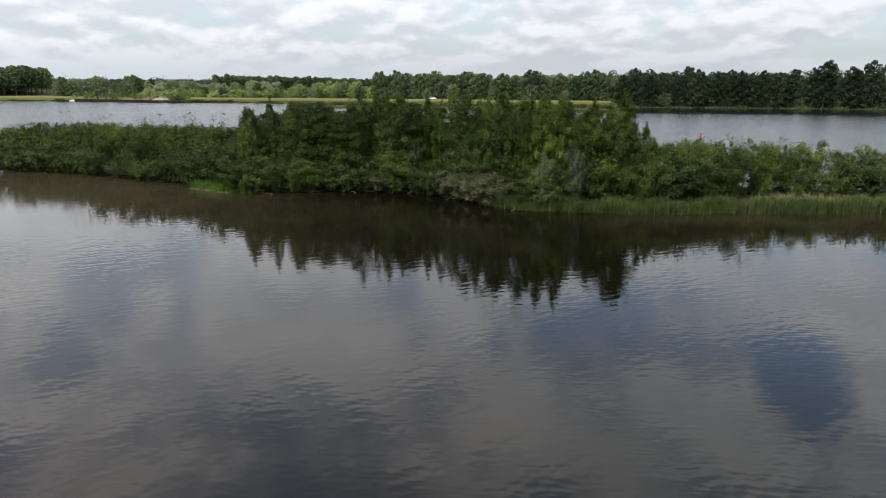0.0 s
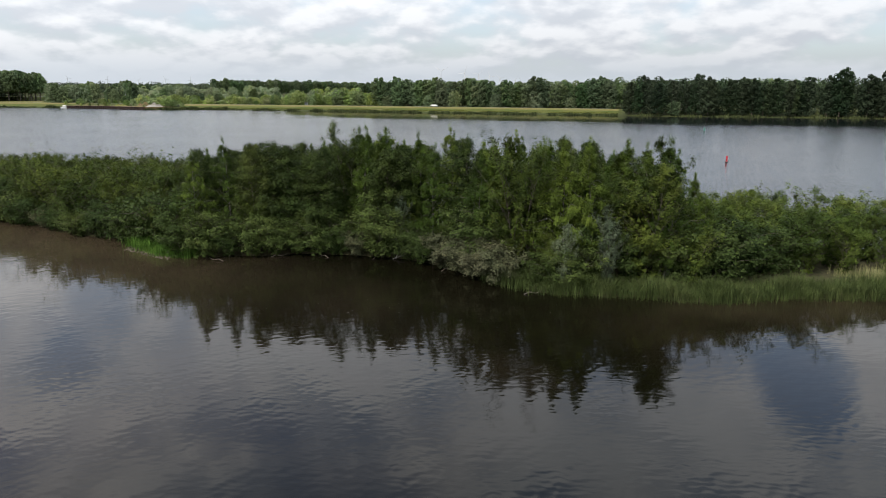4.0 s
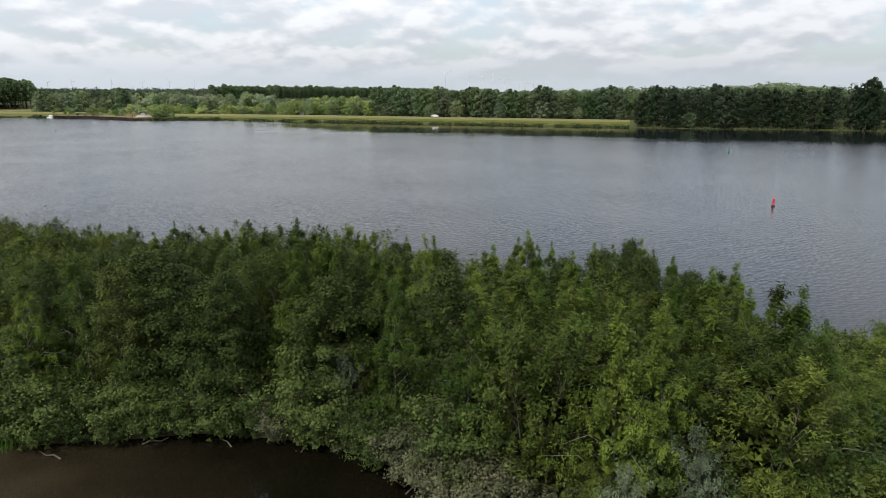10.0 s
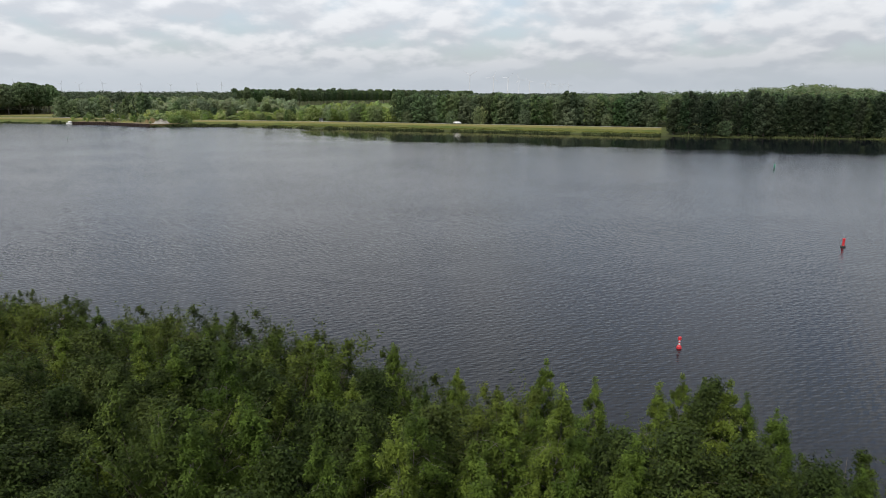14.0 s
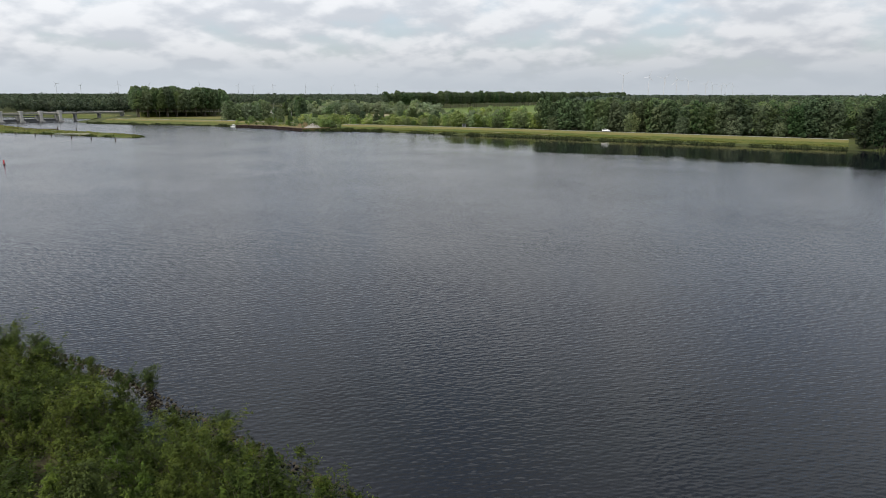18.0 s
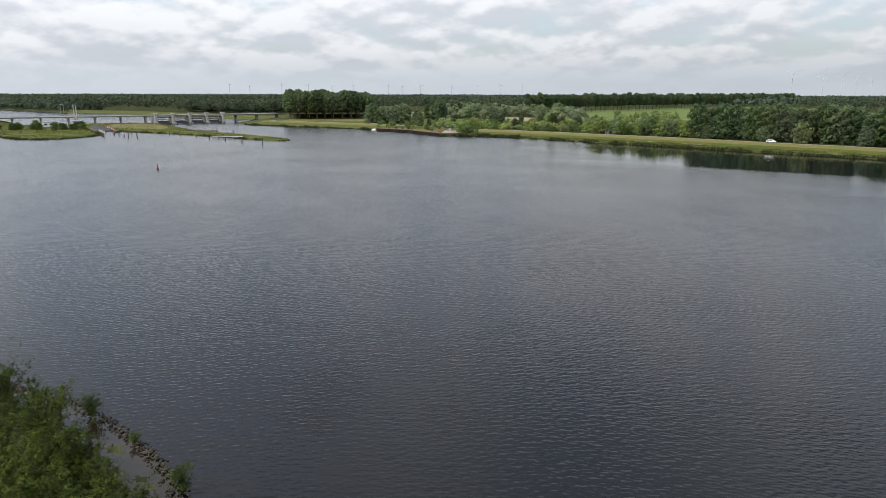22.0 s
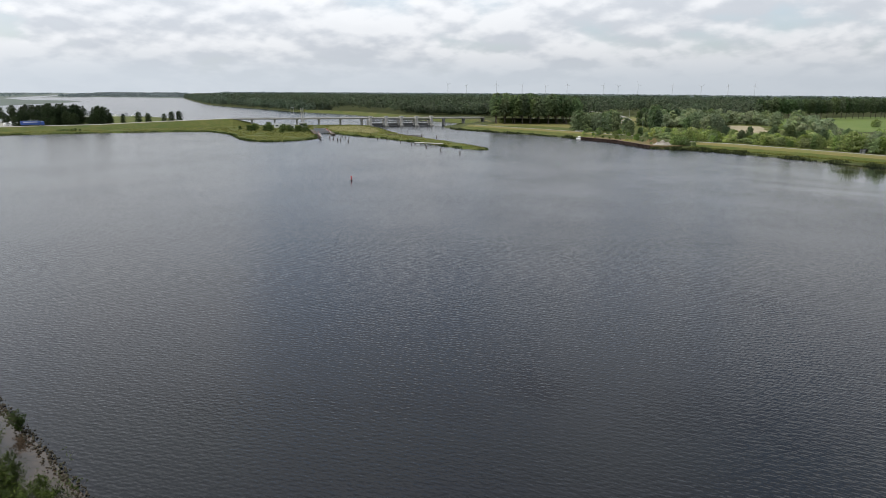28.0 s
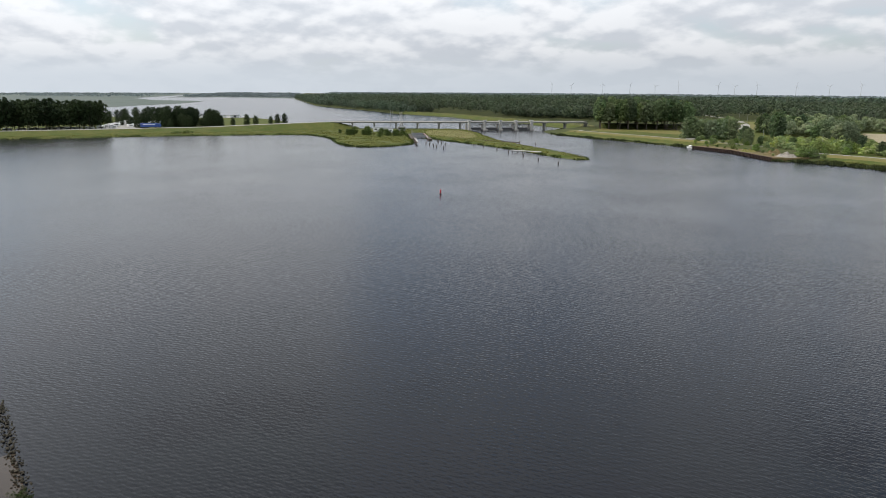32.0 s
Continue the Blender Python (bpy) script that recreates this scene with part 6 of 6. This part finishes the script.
# ---- the weir, its bridge and the lock ----
WD = np.array((0.478, 0.878))                        # along the bridge
WN = np.array((-0.878, 0.478))                       # upstream, away from the lake
W5 = np.array((-461.0, 502.0))
WZ = math.degrees(math.atan2(WD[1], WD[0]))
weir = thing("weir", W5[0], W5[1], 0, "pale concrete weir with five lift-gate towers under a road bridge", "weir", rz=WZ)
for k in range(5):
    x = -14.0 * k
    tower = part("tower", box(bmesh.new(), x, 0, -1, 1.9, 4.4, 9.1, 0.1), CONCRETE_WHITE, weir)
    part("tower_cap", box(bmesh.new(), x, 0, 8.1, 3.2, 4.8, 0.8, 0.1), CONCRETE_WHITE, tower, "pale overhanging tower head")
    part("tower_foot", box(bmesh.new(), x, 0, -1, 3.6, 9.0, 2.2, 0.15), CONCRETE, tower)
    if k < 4:
        part("lift_gate", box(bmesh.new(), x - 7, 0.5, 0.3, 11.2, 0.6, 2.2, 0.06), STEEL_DULL, weir, "dark grey steel lift gate")
        part("sill_beam", box(bmesh.new(), x - 7, -2.0, 0.2, 11.6, 1.0, 0.9, 0.06), STEEL_DULL, weir, "dark low beam over the water")
        part("gate_girder", box(bmesh.new(), x - 7, -0.6, 5.2, 11.6, 1.2, 0.7, 0.06), STEEL_DULL, weir)
        part("gate_girder", box(bmesh.new(), x - 7, 1.2, 3.6, 11.6, 0.5, 0.5, 0.05), STEEL_DULL, weir)
    part("side_pier", box(bmesh.new(), x - 2.6, 1.8, -1, 1.6, 3.4, 6.6, 0.1), CONCRETE, weir, "lower grey pier beside the tower")
bridge = thing("road_bridge", W5[0] + WN[0] * 8, W5[1] + WN[1] * 8, 0, "long low concrete road bridge over the weir and lock", "bridge", rz=WZ)
for k in range(12):
    x = 52 - 19.2 * (k + 0.5)
    part("deck_span", box(bmesh.new(), x, 0, 6.2, 19.1, 10.5, 1.0, 0.08), CONCRETE, bridge)
    part("edge_beam", box(bmesh.new(), x, -5.4, 6.75, 19.1, 0.4, 0.55, 0.04), CONCRETE, bridge, "pale edge beam")
    if k not in (3, 4, 5):
        part("bridge_pier", box(bmesh.new(), x + 9.5, 0, -1, 1.3, 6.5, 7.0, 0.1), CONCRETE, bridge)
        part("pier_head", box(bmesh.new(), x + 9.5, 0, 5.4, 2.2, 9.0, 0.8, 0.1), CONCRETE_WHITE, bridge)
bm = bmesh.new()
for k in range(114):
    box(bm, 51 - 2 * k, -5.4, 7.4, 0.08, 0.08, 0.95)
part("railing_post", bm, STEEL_GREY, bridge)
bm = bmesh.new()
for z in (7.75, 8.05, 8.33):
    box(bm, -62, -5.4, z, 228, 0.06, 0.06)
part("railing_bar", bm, STEEL_GREY, bridge)
part("road_surface", box(bmesh.new(), -63, 0, 7.21, 230, 9.6, 0.05), ASPHALT, bridge, "grey asphalt carriageway")
EMB = [(-615, -60), (-600, 40), (-590, 110), (-580, 175), (-573, 235), (-567, 290), (-558, 342), (-552, 353)]
emb = resample(EMB, 10)
ez = np.interp(np.linspace(0, 1, len(emb)), [0, 0.75, 1], [3.6, 4.2, 6.9])
embx = np.vstack([emb, emb[-1] + (emb[-1] - emb[-2]) * 1.6])
ezx = np.append(ez, 1.3)
V, F = [], []
for d, dz in ((-22, -9), (-7, -0.5), (-5.2, 0), (5.2, 0), (7, -0.5), (24, -9)):
    V += [(x, y, max(z + dz, 1.0) if dz < -1 else z + dz) for (x, y), z in zip(inset(embx, d, False), ezx)]
n = len(embx)
F = [(k * n + i, k * n + i + 1, (k + 1) * n + i + 1, (k + 1) * n + i) for k in range(5) for i in range(n - 1)] + [tuple(k * n + n - 1 for k in range(6))]
tagged(new("road_embankment", mesh_of("road_embankment", V, F, GRASS)), "grassy embankment carrying the dam road", "embankment", kind="structure")
strip("dam_road", emb, 9.0, ez + 0.05, ASPHALT, "grey asphalt road along the dam", "road")
EAST = resample([(-430, 560), (-405, 600), (-395, 650), (-420, 760)], 10)
strip("east_road", EAST, 9.0, np.linspace(6.6, 3.2, len(EAST)), ASPHALT, "grey road running on from the bridge", "road")
V = []
for d, dz in ((-14, -6), (-5.5, -0.1), (5.5, -0.1), (14, -6)):
    V += [(x, y, max(z + dz, 1.6)) for (x, y), z in zip(inset(EAST, d, False), np.linspace(6.5, 3.1, len(EAST)))]
n = len(EAST)
tagged(new("east_embankment", mesh_of("east_embankment", V, [(k * n + i, k * n + i + 1, (k + 1) * n + i + 1, (k + 1) * n + i) for k in range(3) for i in range(n - 1)] + [(0, n, 2 * n, 3 * n)], GRASS)),
       "grassy embankment at the bridge's end", "embankment", kind="structure")

lock = thing("lock", -425, 362, 0, "narrow concrete lock with gates and control house", "lock", rz=152)
for s, l in ((-7.0, 60), (5.0, 52)):
    part("lock_wall", box(bmesh.new(), 10, s, -1, l, 2.6, 2.15, 0.1), TIMBER, lock)
for x in (6, 34):
    part("lock_gate", box(bmesh.new(), x, -1, -0.5, 0.6, 9.6, 2.4, 0.05), STEEL_GREY, lock, "grey steel lock gate")
    part("gate_walkway", box(bmesh.new(), x, -1, 1.9, 0.9, 9.6, 0.12), STEEL_GREY, lock)
for x in range(-14, 34, 6):
    part("bollard", lathe(bmesh.new(), [(0.22, 1.6), (0.18, 2.2), (0.28, 2.3), (0.2, 2.45)], 8, x, -5.5), WHITE if x % 4 else RED, lock)
    part("lamp_post", lathe(bmesh.new(), [(0.08, 1.6), (0.05, 5.6)], 6, x + 2, 4.0), STEEL_GREY, lock)
house = thing("control_house", -492, 386, 1.2, "small white control house with dark windows at the lock", "building", rz=62)
part("wall", box(bmesh.new(), 0, 0, 0, 6.5, 5.0, 3.6, 0.05), CONCRETE_WHITE, house)
part("window", box(bmesh.new(), 0, -2.49, 1.5, 5.0, 0.1, 1.3, 0.02), GLASS, house)
part("roof", box(bmesh.new(), 0, 0, 3.6, 7.2, 5.8, 0.35, 0.05), STEEL_GREY, house)
part("door", box(bmesh.new(), 3.2, 0.8, 0, 0.12, 1.0, 2.1, 0.02), BLUE, house)
for x, y, l, w, h in ((-480, 366, 9, 5, 3.2), (-496, 368, 12, 6, 3.2)):
    hut = thing("lock_building", x, y, 1.2, "low white lock building with a grey roof", "building", "lock buildings", 62)
    part("wall", box(bmesh.new(), 0, 0, 0, l, w, h, 0.05), WHITE, hut)
    part("roof", box(bmesh.new(), 0, 0, h, l + 0.6, w + 0.6, 0.3, 0.05), STEEL_GREY, hut)
    for s in (-0.3, 0.0, 0.3):
        part("window", box(bmesh.new(), l * s, -w / 2, 1.2, l * 0.18, 0.1, 1.1, 0.02), GLASS, hut)
portal = thing("lifting_portal", -501, 391, 1.0, "slim pale leaning balance beams of a lifting bridge", "bridge portal", rz=0)
for k in (-1.6, 1.6):
    part("post", box(bmesh.new(), k, 0, 0, 0.8, 1.0, 7.0, 0.1), CONCRETE, portal)
    bm = bmesh.new()
    profile_box(bm, [(-0.25, 5.0), (0.35, 5.0), (-0.5, 15.6), (-0.8, 15.6)], 0.22)
    part("balance_beam", bm, CONCRETE_WHITE, portal).location.x = k
part("cross_beam", box(bmesh.new(), 0, 0, 5.6, 3.2, 0.5, 0.5, 0.05), STEEL_GREY, portal)
gantry = thing("signal_gantry", -525, 395, 1.0, "thin grey signal gantry beside the lock", "gantry")
for k in (-2.2, 2.2):
    part("post", lathe(bmesh.new(), [(0.16, 0), (0.12, 15.6)], 7, k), STEEL_GREY, gantry)
part("cross_bar", box(bmesh.new(), 0, 0, 15.3, 4.8, 0.25, 0.3, 0.03), STEEL_GREY, gantry)


def pile(x, y, h, label, group):
    ob = thing("mooring_pile", x, y, -0.8, label, "mooring pile", group)
    part("shaft", lathe(bmesh.new(), [(0.30, 0), (0.30, 0.8 + h * 0.8), (0.26, 0.8 + h)], 9), TIMBER, ob)
    part("cap", lathe(bmesh.new(), [(0.33, 0.8 + h), (0.33, 0.9 + h), (0.10, 1.0 + h)], 9), STEEL_DARK, ob)
    return ob


for x, y, h in ((-383, 342, 2.0), (-374, 339, 2.1), (-366, 337, 2.0), (-357, 333.5, 2.1), (-345, 331, 2.2), (-355, 361, 1.7), (-342, 359, 1.9), (-322, 354, 2.0), (-305, 349, 2.1), (-285, 343, 2.0), (-266, 337, 1.9),
                (-247, 333, 1.8), (-342, 402, 2.1), (-398, 361, 1.6), (-389, 356, 1.7), (-381, 353, 1.8), (-372, 350, 1.7)):
    pile(x, y, h * 0.62, "dark round timber mooring pile in the lock's approach", "mooring piles")
guide = thing("guide_jetty", -402, 347, 0, "dark timber guide jetty at the lock's mouth", "jetty", rz=-28)
part("walkway", box(bmesh.new(), 14, -2.0, 1.5, 36, 1.4, 0.25, 0.04), TIMBER, guide)
for k in range(10):
    part("pile", lathe(bmesh.new(), [(0.22, -0.9), (0.2, 1.9)], 8, -3 + 3.8 * k, -2.6), TIMBER, guide)
part("fender", box(bmesh.new(), 14, -2.8, 0.5, 36, 0.2, 0.4, 0.03), TIMBER, guide)
for x in (-2, 2, 6, 9, 12, 16, 20, 25, 29):
    part("signal_board", box(bmesh.new(), x, -1.8, 1.75, 1.0, 0.15, 1.0 + (x % 3) * 0.4, 0.03), RED if x in (2, 12, 25) else WHITE, guide, "small signal board")
landing = thing("landing_stage", -299, 357, 0, "pale concrete landing stage along the spit", "jetty", rz=20)
part("deck", box(bmesh.new(), 0, 0, 1.0, 19, 2.2, 0.3, 0.04), CONCRETE_WHITE, landing)
for k in range(6):
    part("pile", lathe(bmesh.new(), [(0.18, -0.9), (0.18, 1.0)], 8, -8.5 + 3.4 * k, -0.8), TIMBER, landing)
boom = thing("floating_boom", -360, 388, 0, "long dark floating boom in the weir channel", "boom", rz=22)
part("beam", box(bmesh.new(), 0, 0, 0.9, 27, 0.7, 0.6, 0.06), TIMBER, boom)
part("end_post", lathe(bmesh.new(), [(0.35, -0.8), (0.33, 2.4)], 9, 13.5), TIMBER, boom)
part("end_post", lathe(bmesh.new(), [(0.30, -0.8), (0.28, 1.7)], 9, -13), TIMBER, boom)

# ---- behind the dam: lorry, caravans, boats ----
lorry = thing("lorry", -571, 200, 4.0, "blue lorry with a box trailer on the dam road", "lorry", rz=82)
ez_l = float(np.interp(207, emb[:, 1], ez)) + 0.08
lx = float(np.interp(207, emb[:, 1], emb[:, 0]))
lorry.matrix_basis = pose(lx, 207, ez_l, 0, 0, 83)
part("trailer", box(bmesh.new(), -2.5, 0, 1.0, 12.5, 2.5, 2.8, 0.06), BLUE, lorry)
part("stripe", box(bmesh.new(), -2.5, 0, 2.7, 9.0, 2.53, 0.5, 0.0), WHITE, lorry, "white panel on the trailer side")
cab = part("cab", box(bmesh.new(), 5.2, 0, 0.6, 2.2, 2.45, 2.7, 0.15), BLUE, lorry)
part("windscreen", box(bmesh.new(), 6.28, 0, 1.9, 0.06, 2.1, 0.9, 0.0), GLASS, cab)
for x in (-7.2, -6.0, -4.8, 2.2, 5.2):
    for s in (-1.05, 1.05):
        bm = bmesh.new()
        bmesh.ops.create_cone(bm, cap_ends=True, segments=12, radius1=0.5, radius2=0.5, depth=0.35, matrix=pose(x, s, 0.5, 90))
        part("wheel", bm, BLACK, lorry)


def caravan(x, y, rz):
    ob = thing("caravan", x, y, 1.2, "white caravan on the camp site behind the dam", "caravan", "caravans behind the dam", rz)
    part("body", profile_box(bmesh.new(), [(-2.9, 0.5), (2.6, 0.5), (3.0, 1.4), (2.6, 2.6), (-2.7, 2.65), (-3.0, 1.6)], 1.1), WHITE, ob)
    part("window", box(bmesh.new(), -0.2, -1.105, 1.35, 3.4, 0.04, 0.75), GLASS, ob)
    for s in (-1.0, 1.0):
        bm = bmesh.new()
        bmesh.ops.create_cone(bm, cap_ends=True, segments=12, radius1=0.33, radius2=0.33, depth=0.2, matrix=pose(-0.2, s, 0.33, 90))
        part("wheel", bm, BLACK, ob)
    return ob


van = caravan(-632, 152, 80)
spots = [(-633 + 3 * math.sin(k * 1.9), 92 + 11 * k * 0.85) for k in range(11)] + [(-650 - 24 * (k % 8) + 3 * math.sin(k * 2.2), 186 + 7 * (k % 8) + 16 * (k // 8)) for k in range(24)] + [(-622 - 6 * (k % 2), 20 + 8.2 * k) for k in range(20)]
for k, (x, y) in enumerate(spots):
    copy_thing(van, pose(x, y, 1.2, 0, 0, 60 + 47 * k % 60))
for k in range(22):                                  # the rows at the water end of the site
    copy_thing(van, pose(-640 - 9.5 * (k % 11) + 2 * math.sin(k * 1.7), 178 + 3.4 * (k % 11) + 30 * (k // 11), 1.35, 0, 0, 20 + 61 * k % 90))
strip("camp_ground", resample([(-618, 190), (-680, 202), (-760, 222), (-850, 250)], 20), 34, 1.3, ASPHALT, "pale gravel ground of the camp site", "ground")


def sail_boat(x, y, rz):
    ob = thing("moored_yacht", x, y, -0.1, "white yacht moored in the marina behind the dam", "boat", "yachts in the marina", rz)
    bm = bmesh.new()
    rows = []
    for s, w, z in ((-4.2, 1.0, 0.9), (-1, 1.35, 0.9), (2, 1.05, 1.0), (4.4, 0.05, 1.2)):
        rows.append([bm.verts.new((s, -w, z)), bm.verts.new((s * 0.9, 0, 0)), bm.verts.new((s, w, z))])
    for a, b in zip(rows, rows[1:]):
        bm.faces.new((a[0], b[0], b[1], a[1])); bm.faces.new((a[1], b[1], b[2], a[2])); bm.faces.new((a[2], b[2], b[0], a[0]))
    bm.faces.new(rows[0])
    bmesh.ops.recalc_face_normals(bm, faces=bm.faces)
    part("hull", bm, WHITE, ob)
    part("cabin", box(bmesh.new(), -0.4, 0, 0.9, 3.6, 1.6, 0.7, 0.12), WHITE, ob)
    part("mast", lathe(bmesh.new(), [(0.07, 1.0), (0.05, 9.5)], 6, 0.4), STEEL_GREY, ob)
    return ob


yacht = sail_boat(-828, 356, 20)
for k in range(15):
    copy_thing(yacht, pose(-826 - 7.0 * (k // 5) - 1.5 * math.sin(k * 2.1), 300 + 11.5 * (k % 5) + 2 * math.sin(k), -0.1, 0, 0, 10 + 180 * (k % 2)))
for k in range(3):
    shed = thing("boat_house", -812 - 4 * k, 306 + 17 * k, 1.1, "low pale boat house with a flat roof at the marina", "building", "boat houses", 12)
    part("wall", box(bmesh.new(), 0, 0, 0, 7, 13, 2.6, 0.05), WHITE, shed)
    part("roof", box(bmesh.new(), 0, 0, 2.6, 8, 14, 0.3, 0.04), STEEL_GREY, shed)
    part("door", box(bmesh.new(), 3.5, 0, 0, 0.1, 3, 2.2, 0.02), GLASS, shed)
strip("marina_pier", resample([(-806, 360), (-836, 350), (-846, 300)], 8), 2.2, 0.7, TIMBER, "timber pier of the marina", "pier")


# ---- wind turbines ----
def turbine(x, y, hub, rotor, turn, material, label, thick=1.0):
    ob = thing("wind_turbine", x, y, 2, label, "wind turbine", "wind turbines on the horizon")
    ob.matrix_basis = pose(x, y, 2, 0, 0, math.degrees(math.atan2(-x, y)) * 0.6)
    part("tower", lathe(bmesh.new(), [(2.4 * thick, 0), (1.9 * thick, hub * 0.5), (1.3 * thick, hub)], 12), material, ob)
    part("nacelle", box(bmesh.new(), 0, 1.5, hub - 1.6, 3.2, 8.0, 3.4, 0.5), material, ob)
    part("hub", lathe(bmesh.new(), [(1.5, hub - 1.4), (1.7, hub), (1.0, hub + 1.4)], 10, 0, -3.4), material, ob)
    for k in range(3):
        bm = bmesh.new()
        rows = []
        for s, w in ((0.02, 1.2 * thick), (0.2, 2.8 * thick), (0.6, 1.9 * thick), (1.0, 0.6 * thick)):
            rows.append([bm.verts.new((-w * 0.4, -0.25, s * rotor)), bm.verts.new((w * 0.6, 0, s * rotor)), bm.verts.new((0, 0.3, s * rotor))])
        for a, b in zip(rows, rows[1:]):
            for i in range(3):
                bm.faces.new((a[i], a[(i + 1) % 3], b[(i + 1) % 3], b[i]))
        blade = part("blade", bm, material, ob)
        blade.matrix_basis = pose(0, -3.4, hub) @ Matrix.Rotation(radians(turn + 120 * k), 4, "Y")
    return ob


# the grey ones differ by haze put into their colour, not by paint
for x, y, hub, rotor, turn, m in ((-86, 3236, 101, 40, 62, TURBINE), (30, 3617, 103, 40, 20, TURBINE), (118, 4060, 104, 42, 45, TURBINE), (205, 4500, 106, 42, 100, TURBINE), (282, 4600, 92, 38, 75, TURBINE),
                                  (390, 4650, 80, 34, 33, TURBINE), (435, 4700, 76, 34, 88, TURBINE_HAZED), (490, 4700, 72, 30, 12, TURBINE_HAZED), (520, 4720, 74, 30, 60, TURBINE_HAZED), (560, 4720, 70, 30, 95, TURBINE_HAZED)):
    turbine(x, y, hub, rotor, turn, m, "distant " + ("grey" if m is TURBINE_HAZED else "white") + " wind turbine above the woods", 0.75)
for k, az in enumerate((43.0, 40.8, 38.8, 37.0, 34.0, 32.8, 31.2, 28.5, 26.3, 24.3, 22.4, 45.6, 47.2)):
    a = radians(az)
    turbine(-16 - 4500 * math.sin(a), 112 + 4500 * math.cos(a), 72 - 5 * (k % 3), 24, 37 * k, TURBINE_HAZED, "distant wind turbine on the horizon, greyed by painted haze", 0.65)
# still water between the stones and the island
pool = [(x, y + 0.1) for x, y in ROCK_LINE[1:-1]] + [(-16, 95), (-26, 99.5), (-40, 105.0), (-53, 107.4), (-75, 105.5), (-86, 103.5)]
tagged(new("sheltered_water", mesh_of("sheltered_water", [(x, y, 0.004) for x, y in pool], [tuple(range(len(pool)))], WATER_POND)), "still dark water between breakwater and island", "water", kind="structure")
